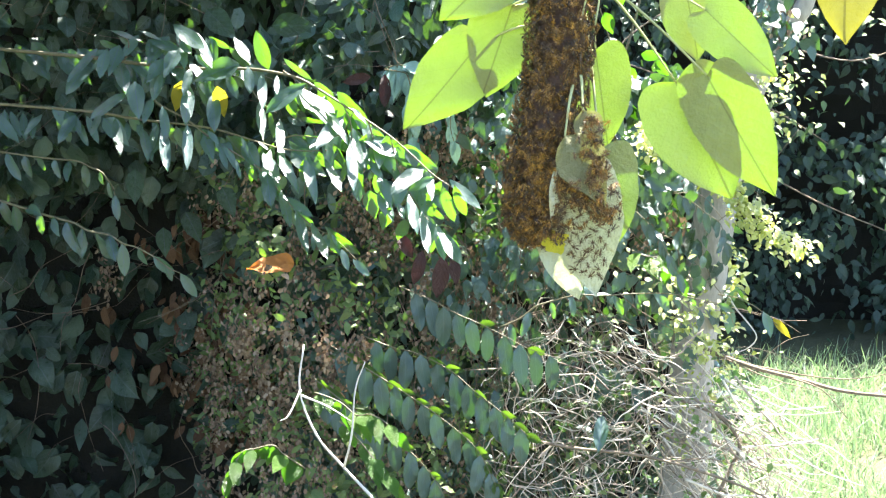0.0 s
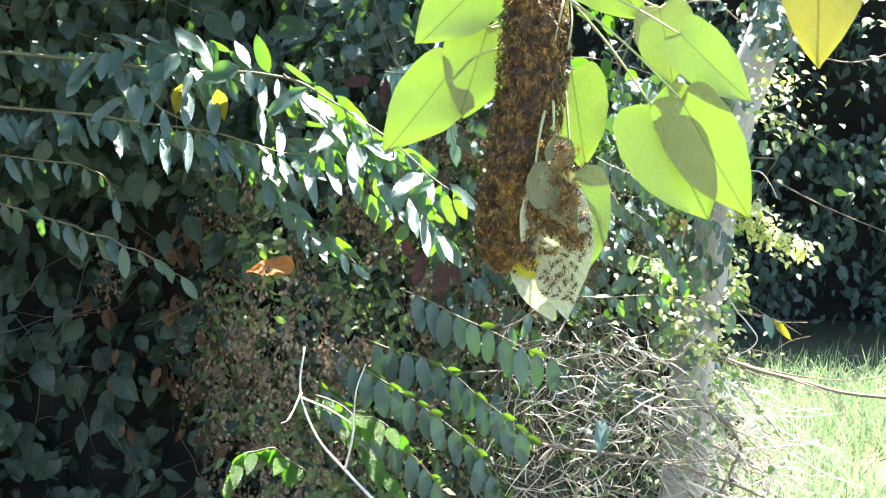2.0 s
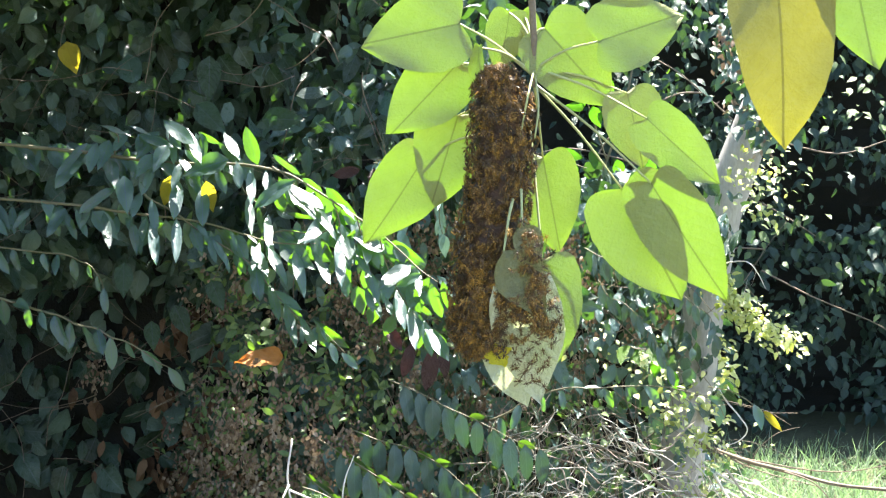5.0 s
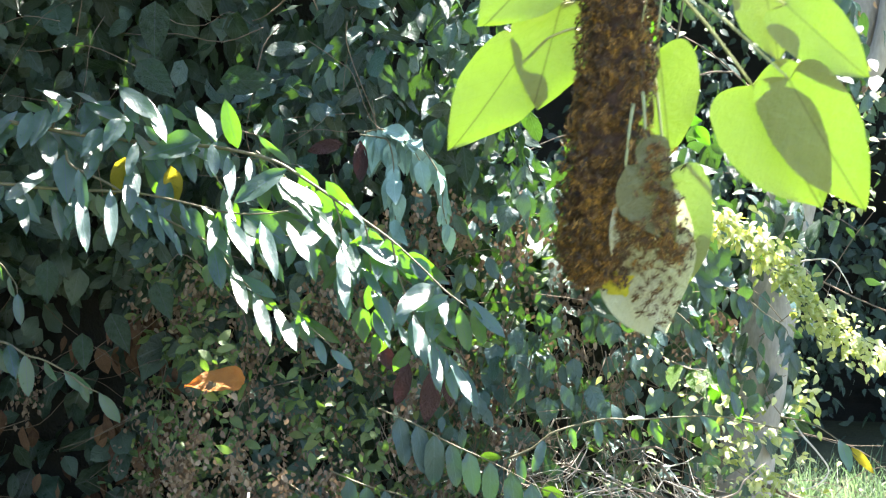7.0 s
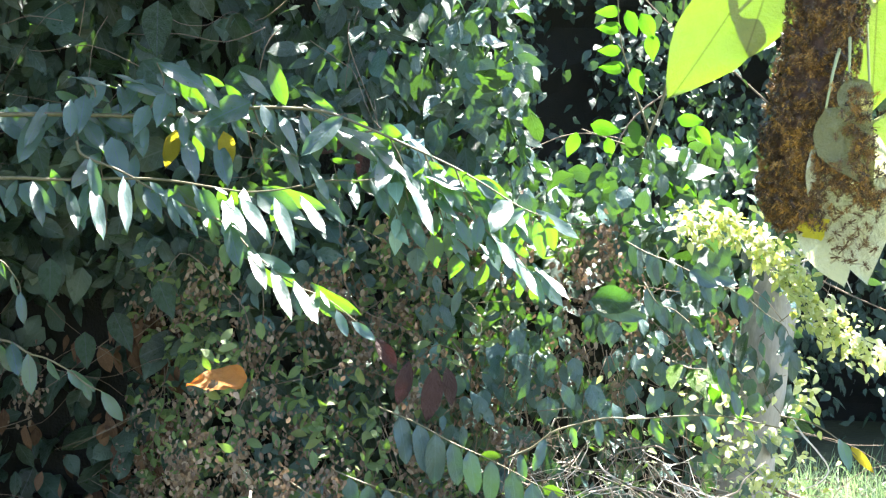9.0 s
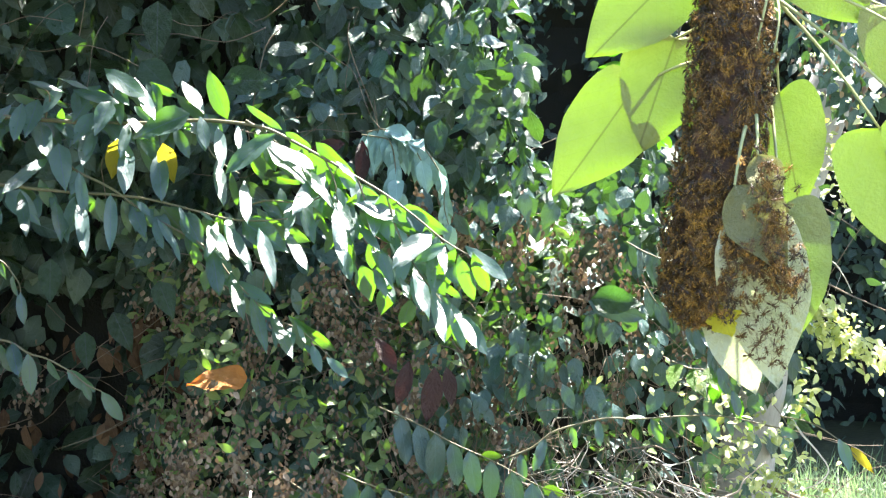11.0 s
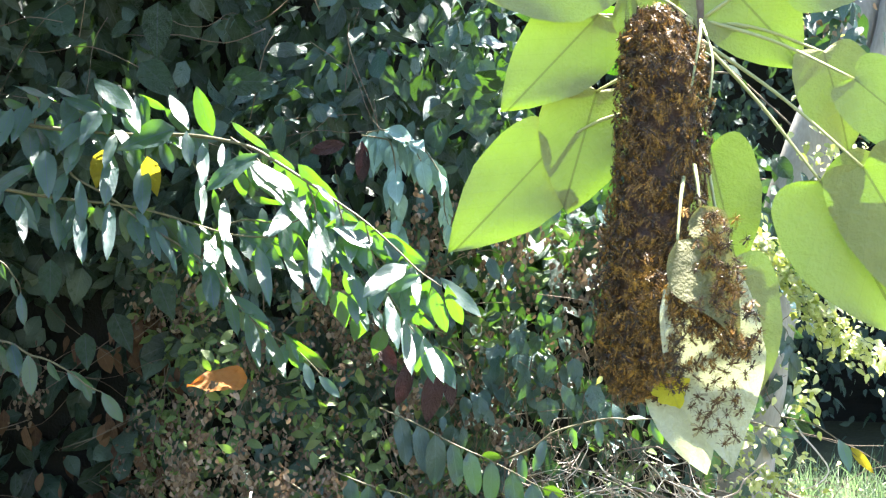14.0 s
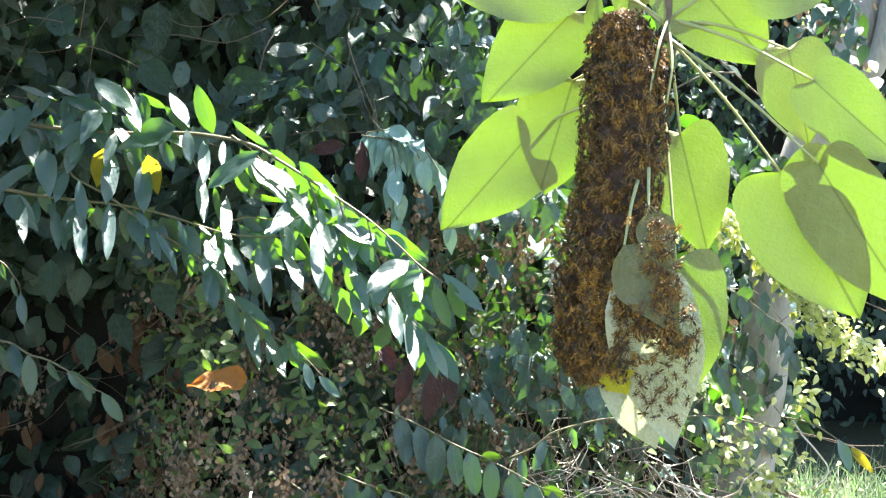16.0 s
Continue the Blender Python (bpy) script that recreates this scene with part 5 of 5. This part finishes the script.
def build_dead_leaves():
    ob = new("dead_leaf", mesh_of("dead_leaf", *blade("ovate", 0.6, 0.45, 0.3, wave=1.8, rows=14, across=(-1, -.75, -.5, -.25, 0, .25, .5, .75, 1), ragged=0.07, seed=3, twist=1.0), [m_orange]))
    ob.matrix_basis = aim((-0.300, 2.931, 1.074), (-1, -0.2, 0.12), (0.1, -0.85, 0.6), 0.088)
    tagged(ob, "curled orange-brown dead leaf caught on the vines", "leaf")
    sp = [((-0.125, 2.990, 1.437), (0.02, -0.2, -1), 0.065), ((-0.151, 2.990, 1.433), (-1, -0.3, -0.2), 0.055), ((-0.012, 2.903, 1.100), (-0.1, -0.2, -1), 0.085), ((-0.051, 2.923, 1.105), (-0.2, -0.2, -0.8), 0.07), ((-0.103, 2.937, 1.138), (0.5, -0.2, -0.7), 0.06), ((0.005, 2.913, 1.098), (0.2, -.2, -1), 0.06)]
    for i, (at, way, size) in enumerate(sp):
        ob = new("dead_leaf", mesh_red[i % 3])
        ob.matrix_basis = aim(at, way, (0.3, -1, 0.2), size)
        tagged(ob, "wilted dark maroon leaf hanging on the vine", "leaf", "maroon leaves")


# ---- the hanging branch and its wasps ----
def build_hanging_branch():
    b = anchor("hanging_branch", (0, 0, 0), "hanging branch with large heart-shaped translucent green leaves", "branch")
    tube("stem", [(-0.050, 0.020, 0.503), (-0.024, 0.010, 0.302), (-0.006, 0.000, 0.142), (-0.002, 0.000, 0.089), (0.001, 0.000, 0.030), (-0.003, 0.000, -0.010)], 0.0065, 0.0050, m_brown, b, 10, 0.08, 1, "grey-brown woody stem")
    tube("stem", [(-0.001, -0.020, 0.015), (-0.010, -0.080, -0.018), (-0.018, -0.082, -0.060), (-0.024, -0.080, -0.095)], 0.0018, 0.0013, m_petiole, b, 8, 0.06, 2, "pale stalk in front of the swarm")
    tube("stem", [(0.001, -0.020, 0.010), (0.006, -0.066, -0.040), (0.000, -0.080, -0.090)], 0.0018, 0.0013, m_petiole, b, 8, 0.06, 6, "pale stalk in front of the swarm")
    leaves = []

    def heart(base, tip, face, wide, root, material=m_heart, droop=0.14, fold=0.12, sag=0.008, label="", kind="heart"):
        """A leaf between base and tip, with the stalk that joins it to root."""
        way = Vector(tip) - Vector(base)
        seed = len(leaves)
        data = heart_blade(wide, droop, fold, 1.2, seed) if kind == "heart" else blade("ovate", wide, droop, fold, wave=1.0, rows=14, across=(-1, -.7, -.35, 0, .35, .7, 1), seed=seed)
        leaf = leaf_part("heart_leaf", mesh_of("heart_leaf", *data, [material]), b, base, way, face, way.length * 1.02, label)
        leaves.append((leaf, Vector(base)))
        middle = (Vector(root) + Vector(base)) / 2 + Vector((0, 0, sag))
        tube("petiole", [root, tuple(middle), base], 0.0026, 0.0016, m_petiole, b, 6, 0.04, seed)

    top, joint, low = (-0.003, 0.000, 0.060), (0.002, 0.000, 0.020), (0.000, 0.000, -0.005)
    heart((-0.120, -0.030, 0.090), (-0.272, -0.050, 0.056), (0.1, -1, -0.05), 0.86, (-0.004, 0, 0.010))
    heart((-0.123, 0.000, 0.028), (-0.236, 0.000, -0.090), (0.1, -1, -0.04), 0.70, (-0.050, 0.000, 0.004))
    heart((-0.124, 0.050, -0.058), (-0.166, 0.045, -0.206), (0.0, -1, -0.15), 0.80, (-0.040, 0.020, -0.037))
    heart((-0.178, 0.062, -0.124), (-0.289, 0.075, -0.274), (0.3, -1, 0.06), 0.64, (-0.060, 0.020, -0.084))
    heart((-0.040, 0.030, 0.110), (-0.053, 0.030, 0.012), (0.2, -1, -0.20), 0.72, top)
    heart((-0.019, 0.050, 0.112), (0.000, 0.050, 0.014), (-0.4, -1, -0.20), 0.6, top)
    heart((-0.088, -0.030, 0.053), (-0.101, -0.030, -0.025), (-0.95, -0.5, 0.1), 0.6, (-0.007, 0.000, 0.018))
    heart((0.016, 0.000, 0.084), (0.127, 0.000, -0.036), (0.0, -1, -0.10), 0.8, top)
    heart((0.100, -0.050, 0.062), (0.230, -0.060, 0.106), (0.0, -1, 0.00), 0.86, joint)
    heart((0.152, 0.015, -0.020), (0.186, 0.015, -0.140), (0.2, -1, 0.02), 0.84, joint)
    heart((0.181, -0.020, -0.060), (0.298, -0.030, -0.166), (-0.25, -1, 0.0), 0.58, joint)
    heart((0.147, 0.030, -0.177), (0.255, 0.043, -0.368), (0.05, -1, -0.22), 0.74, low)
    heart((0.191, -0.008, -0.165), (0.316, 0.025, -0.370), (-0.2, -1, -0.25), 0.52, low)
    heart((0.018, 0.076, -0.128), (0.048, 0.076, -0.290), (0.05, -1, -0.25), 0.66, low)
    heart((0.014, -0.075, -0.286), (0.024, -0.075, -0.488), (0.1, -1, -0.30), 0.62, (-0.007, 0.020, -0.064))
    heart((-0.020, -0.140, -0.314), (0.010, -0.085, -0.520), (0.2, -1, -0.28), 0.54, (-0.050, -0.110, -0.290), m_pale, 0.06, 0.1, label="pale grey-green leaf with wasps crawling on it")
    heart((-0.048, -0.150, -0.261), (0.018, -0.168, -0.362), (0.25, -1, 0.1), 0.66, (-0.034, -0.098, -0.185), m_dull_shade, 0.15, 0.2, kind="ovate")
    heart((-0.020, -0.130, -0.222), (0.006, -0.140, -0.292), (0.5, -1, -0.05), 0.7, (-0.021, -0.092, -0.170), m_dull_shade, 0.15, 0.2, kind="ovate")
    heart((-0.056, -0.090, -0.415), (-0.004, -0.066, -0.526), (0.05, -1, -0.1), 0.56, (-0.070, -0.080, -0.395), m_pale, 0.1)
    heart((0.377, -0.050, 0.160), (0.410, -0.080, -0.098), (0.15, -1, -0.20), 0.66, (0.267, 0.000, 0.265), m_ageing, 0.22, 0.2, label="large heart-shaped leaf turning yellow")
    heart((0.490, -0.050, 0.200), (0.530, -0.060, 0.020), (-0.1, -1, -0.15), 0.74, (0.267, 0.000, 0.265))
    # small added blade whose bright colour is the spot of sun
    leaf_part("leaf_scrap", mesh_of("leaf_scrap", *blade("ovate", 0.95, 0.15, 0.1, wave=1.2, rows=11, across=(-1, -.7, -.3, 0, .3, .7, 1), ragged=0.42, seed=4), [m_sun_spot]), b, (-0.062, -0.128, -0.410), (0.4, 0.25, -1), (0, -1, -0.2), 0.046, "scrap of leaf coloured bright yellow for a sun-lit spot")
    tube("side_stem", [(-0.024, 0.010, 0.302), (0.102, 0.020, 0.315), (0.267, 0.000, 0.265)], 0.005, 0.003, m_brown, b, 8, 0.06, 5)
    return b, leaves


def wasp_data(seed=0, spread=0.5):
    """One slender wasp, about 1 long along x: head, chest, thin waist, tail, two wings, six legs."""
    rnd = random.Random(seed)
    verts, faces, slots = [], [], []

    def ring(xs, rs, sides=5, slot=0):
        n0 = len(verts)
        for x, r in zip(xs, rs):
            for k in range(sides):
                a = 2 * math.pi * k / sides
                verts.append((x, r * math.cos(a), 0.13 + r * math.sin(a)))
        for i in range(len(xs) - 1):
            for k in range(sides):
                faces.append((n0 + i * sides + k, n0 + i * sides + (k + 1) % sides, n0 + (i + 1) * sides + (k + 1) % sides, n0 + (i + 1) * sides + k))
                slots.append(slot)
    ring((0.5, 0.44, 0.36, 0.32, 0.24, 0.12, 0.04, 0.0, -0.12, -0.28, -0.42, -0.5), (0.01, 0.075, 0.075, 0.04, 0.10, 0.11, 0.06, 0.022, 0.07, 0.10, 0.075, 0.005))
    for s in (-1, 1):
        n0 = len(verts)
        verts.extend([(0.18, 0.05 * s, 0.24), (0.05, s * (0.1 + 0.2 * spread), 0.27), (-0.45, s * (0.14 + 0.45 * spread), 0.28), (-0.5, s * (0.06 + 0.3 * spread), 0.27)])
        faces.append((n0, n0 + 1, n0 + 2, n0 + 3))
        slots.append(1)
        for x, reach in ((0.24, 0.3), (0.14, 0.05), (0.06, -0.35)):
            root = (4 if x > 0.2 else 5 if x > 0.1 else 6) * 5 + (0 if s > 0 else 2)
            n0 = len(verts)
            w = 0.018
            for q in ((x + reach * 0.5, 0.3 * s, 0.22), (x + reach, 0.45 * s, 0.0)):
                verts.extend([(q[0] - w, q[1], q[2]), (q[0] + w, q[1], q[2])])
            faces.extend([(root + 5, root, n0 + 1, n0), (n0, n0 + 1, n0 + 3, n0 + 2)])
            slots.extend([0, 0])
    return np.array(verts), faces, slots


# the hanging mass: height under the joint, middle across, half width
COLUMN = [((-0.059, -0.045, 0.020), 0.010), ((-0.056, -0.046, -0.004), 0.032), ((-0.050, -0.048, -0.050), 0.045), ((-0.052, -0.052, -0.115), 0.046), ((-0.056, -0.058, -0.175), 0.046), ((-0.066, -0.066, -0.235), 0.047), ((-0.080, -0.074, -0.300), 0.044), ((-0.084, -0.078, -0.360), 0.044), ((-0.084, -0.080, -0.405), 0.038), ((-0.082, -0.080, -0.438), 0.018)]


def column_at(t):
    i = min(len(COLUMN) - 2, int(t * (len(COLUMN) - 1)))
    k = t * (len(COLUMN) - 1) - i
    (a, r), (c, q) = COLUMN[i], COLUMN[i + 1]
    return Vector(a).lerp(Vector(c), k), r + (q - r) * k


def build_wasps():
    w = anchor("wasp_swarm", (0, 0, 0), "dense hanging swarm of slender orange-brown wasps", "wasps")
    rnd = random.Random(61)
    v, f, = [], []
    sides, rings = 22, 40
    for i in range(rings + 1):
        c, r = column_at(i / rings)
        for k in range(sides):
            a = 2 * math.pi * k / sides
            q = (r - 0.006) * (1 + 0.16 * noise.noise(Vector((math.cos(a) * 2, math.sin(a) * 2, i * 0.35))))
            v.append((c.x + q * math.cos(a), c.y + q * 0.8 * math.sin(a), c.z))
    for i in range(rings):
        for k in range(sides):
            f.append((i * sides + k, i * sides + (k + 1) % sides, (i + 1) * sides + (k + 1) % sides, (i + 1) * sides + k))
    f.append(tuple(range(sides)))
    f.append(tuple(rings * sides + k for k in range(sides - 1, -1, -1)))
    core = new("cluster_core", mesh_of("cluster_core", v, f, None, [m_core]))
    core.parent = w
    bodies = [wasp_data(i, s) for i, s in enumerate((0.1, 0.3, 0.6, 0.9))]
    vs, fs, sl, n = [], [], [], 0
    singles = []
    for i in range(3300):
        t = rnd.random()
        c, r = column_at(t)
        a = rnd.uniform(0, 2 * math.pi)
        out = Vector((math.cos(a), 0.8 * math.sin(a), rnd.gauss(0, 0.25)))
        p = c + Vector((math.cos(a) * r, math.sin(a) * r * 0.8, 0)) + out * rnd.choice((-0.004, 0.0, 0.003, 0.006, 0.009))
        if i > 2860:
            k = rnd.random()
            p = (Vector((-0.078, -0.140, -0.300)).lerp(Vector((-0.056, -0.132, -0.425)), k) if i % 5 < 2 else Vector((-0.060, -0.152, -0.335)).lerp(Vector((0.026, -0.148, -0.385)), k) if i % 5 < 4 else Vector((-0.012, -0.150, -0.240)).lerp(Vector((0.016, -0.172, -0.350)), k)) + Vector((rnd.gauss(0, 0.011), rnd.gauss(0, 0.003), rnd.gauss(0.004, 0.010)))
            out = Vector((0, -1, 0.1))
        m = aim(p, (rnd.gauss(0, .8), rnd.gauss(0, .5), rnd.choice((1, 1, -1))), out, rnd.uniform(0.012, 0.017))
        b = bodies[rnd.randrange(4)]
        if len(singles) < 110 and out.y < -0.3 and rnd.random() < 0.15:
            singles.append(m)
            continue
        ar = np.array(m)
        vs.append(b[0] @ ar[:3, :3].T + ar[:3, 3])
        fs.extend([tuple(k + n for k in q) for q in b[1]])
        sl.extend(b[2])
        n += len(b[0])
    mass = new("wasp_mass", mesh_of("wasp_mass", np.concatenate(vs), fs, None, [m_wasp, m_wing], sl, smooth=False))
    mass.parent = w
    tagged(mass, "packed wasps covering the swarm", kind="stuff")
    shared, wings = [], []
    for b in bodies:
        keep = [q for q, k in zip(b[1], b[2]) if k == 0]
        shared.append(mesh_of("wasp", b[0], keep, None, [m_wasp], None, smooth=False))
        pair = []
        for q in [q for q, k in zip(b[1], b[2]) if k == 1]:
            pair.append(mesh_of("wing", b[0][list(q)], [(0, 1, 2, 3)], None, [m_wing], None, smooth=False))
        wings.append(pair)
    movers = []
    # wasps that crawl on the pale leaf and the leaves near it
    for i in range(62):
        s = (i * 0.7549 % 1) ** 1.3
        z = -0.345 - 0.14 * s
        p = Vector((-0.012 + 0.012 * s + (0.1 * (i * 0.5698 % 1) - 0.052) * (1 - 0.55 * s), -0.154 + (-0.318 - z) * 0.30, z))
        if i % 4 == 0:
            p = Vector((rnd.uniform(-0.045, 0.015), -0.172, rnd.uniform(-0.340, -0.275)))
        m = aim(p, (rnd.gauss(0, 1), rnd.gauss(0, .2), rnd.gauss(0, 1)), (rnd.gauss(0, .2), -1, rnd.gauss(0.1, .2)), rnd.uniform(0.0125, 0.0165))
        singles.append(m)
        if i % 3 == 0:
            movers.append(len(singles) - 1)
    made = []
    for m in singles:
        k = rnd.randrange(4)
        ob = new("wasp", shared[k])
        ob.parent = w
        ob.matrix_basis = m
        for q in wings[k]:
            new("wing", q).parent = ob
        made.append(ob)
    return w, [made[i] for i in movers]


build_ground()
build_grass()
build_thicket()
build_hedge()
build_trunk()
build_sticks()
upper = build_upper_branch()
lower = build_lower_branch()
build_side_branches()
build_dead_leaves()
hanging, heart_leaves = build_hanging_branch()
swarm, crawlers = build_wasps()

SWING = [
    (0.0, pose(0.229, 2.525, 1.630, -2.7, 1.4, 0.7)),
    (0.5, pose(0.251, 2.522, 1.636, -3.0, 0.9, 0.1)),
    (1.0, pose(0.235, 2.524, 1.622, -2.4, 2.0, -0.1)),
    (1.5, pose(0.206, 2.525, 1.598, -3.1, 2.1, -0.2)),
    (2.0, pose(0.188, 2.522, 1.596, -1.2, 1.5, -0.5)),
    (2.5, pose(0.195, 2.517, 1.606, 0.2, 1.8, -0.8)),
    (3.0, pose(0.191, 2.488, 1.608, -0.9, 1.0, -1.1)),
    (3.5, pose(0.205, 2.480, 1.613, 0.1, -0.1, -0.0)),
    (3.7, pose(0.200, 2.483, 1.613, 0.1, -0.1, -0.1)),
    (4.7, pose(0.165, 2.512, 1.606, 0.1, 0.2, -1.5)),
    (5.8, pose(0.140, 2.538, 1.598, 0.1, -0.1, -2.9)),
    (6.0, pose(0.145, 2.545, 1.599, 0.4, -0.3, -2.8)),
    (6.2, pose(0.158, 2.548, 1.603, 0.4, 0.5, -3.0)),
    (6.6, pose(0.209, 2.736, 1.626, 4.0, 0.1, -0.5)),
    (7.0, pose(0.292, 2.787, 1.692, 6.1, -1.0, -2.0)),
    (7.5, pose(0.417, 2.793, 1.761, 8.0, -0.2, -2.3)),
    (8.2, pose(0.578, 2.790, 1.816, 1.7, 1.1, -10.3)),
    (8.5, pose(0.617, 2.794, 1.792, 2.9, 1.3, -12.1)),
    (9.0, pose(0.597, 2.800, 1.764, 5.0, 1.5, -13.4)),
    (9.2, pose(0.574, 2.801, 1.759, 6.2, 1.2, -11.6)),
    (10.2, pose(0.500, 2.730, 1.695, 0.0, 1.0, -9.0)),
    (11.3, pose(0.420, 2.658, 1.642, -6.0, 0.4, -7.0)),
    (11.5, pose(0.419, 2.660, 1.648, -5.0, -1.9, -4.8)),
    (12.0, pose(0.424, 2.652, 1.693, -1.5, -3.2, 1.1)),
    (12.5, pose(0.382, 2.641, 1.698, -1.6, -2.8, 6.8)),
    (13.0, pose(0.340, 2.555, 1.629, -8.6, -1.7, 3.8)),
    (13.5, pose(0.322, 2.504, 1.594, -11.2, 0.6, -0.5)),
    (14.0, pose(0.314, 2.512, 1.585, -10.3, -0.9, -2.4)),
    (14.5, pose(0.270, 2.551, 1.583, -7.3, 0.4, -2.4)),
    (15.0, pose(0.247, 2.589, 1.582, -5.3, 0.6, -2.7)),
    (15.5, pose(0.278, 2.600, 1.589, -3.2, -0.7, -4.4)),
    (16.0, pose(0.288, 2.603, 1.590, -1.9, -0.1, -8.3)),
]


def motions():
    walk(hanging, SWING)
    walk(swarm, SWING)
    for thing, sway in ((upper, [(0, 0, 0, 0), (1.5, 0.3, 0.3, 0), (3.7, 0, 0, 0), (5.2, 0, 0.5, 0), (5.8, 0, 1, 0), (6.0, 1, 2, 0.01), (6.5, 2, 3, 0.02), (7.0, 4, 3.2, 0.04), (7.5, 8, 0.8, 0.065), (8.0, 12, -2.6, 0.09), (8.5, 14, -3.4, 0.098), (9.0, 16, -5, 0.105), (9.2, 16, -4.8, 0.102), (10.2, 6, -3, 0.045), (11.3, 1, -2.2, 0.01), (12.0, 0.5, -0.5, 0), (12.5, 0, 0, 0), (13.5, -0.5, 0.4, 0), (16.0, 0, 0, 0)]),
                        (lower, [(0, 0, 0, 0), (1.5, 0, 0.3, 0), (3.7, 0, 0.2, 0), (5.8, 0, -0.5, 0), (6.5, 0, -2.5, 0), (7.0, 0, -3.5, 0.005), (7.5, 0, -4.2, 0.01), (8.0, 0, -6.4, 0.015), (8.5, 0, -6.3, 0.018), (9.0, 0, -7, 0.02), (9.2, 0, -7, 0.02), (10.2, 0, -4, 0.01), (11.3, 0, -2, 0), (12.0, 0, -1, 0), (13.5, 0, 0, 0), (16.0, 0, 0, 0)])):
        at = thing.location.copy()
        walk(thing, [(t, pose(at.x + dx, at.y, at.z, 0, down, turn)) for t, turn, down, dx in sway])
    # heart leaves flutter about their bases; two are blown aside for longer
    blown = {3: ((0, 3.5, 6.2, 6.6, 7, 9, 11.3, 12, 13, 14.5, 16), (1, -3, -7, 1, -3.5, -5, -2, 2.5, 6, 7.6, 3.5)),
             13: ((0, 6.6, 7, 7.5, 9.2, 11.3, 13, 16), (0, 0, 4, 8, 9, -4, -3, -3))}
    for i, (leaf, base) in enumerate(heart_leaves):
        rest = leaf.matrix_basis.copy()
        loc, rot, sc = rest.decompose()
        rnd = random.Random(100 + i)
        rows, ph = [], rnd.uniform(0, 6)
        for k in range(33):
            t = k * 0.5
            aside = float(np.interp(t, *blown[i])) if i in blown else 0.0
            gust = 0.5 if t < 3 or t > 13.5 else 1.0
            a = gust * 2.2 * math.sin(t * 3.1 + ph)
            c = gust * 1.6 * math.sin(t * 2.3 + ph * 1.7)
            rows.append((t, Matrix.LocRotScale(loc, Euler((radians(a), radians(c * 0.5 + aside), radians(c))).to_quaternion() @ rot, None)))
        walk(leaf, rows)
    for i, ob in enumerate(crawlers):
        loc, rot, sc = ob.matrix_basis.decompose()
        rnd = random.Random(300 + i)
        rows, turn, p = [], 0.0, loc.copy()
        for k in range(17):
            rows.append((k * 1.0, Matrix.LocRotScale(p, rot @ Euler((0, 0, turn)).to_quaternion(), None)))
            turn += rnd.gauss(0, 0.35)
            p = loc + Vector((rnd.gauss(0, .005), 0, rnd.gauss(0, .006)))
        walk(ob, rows)


motions()
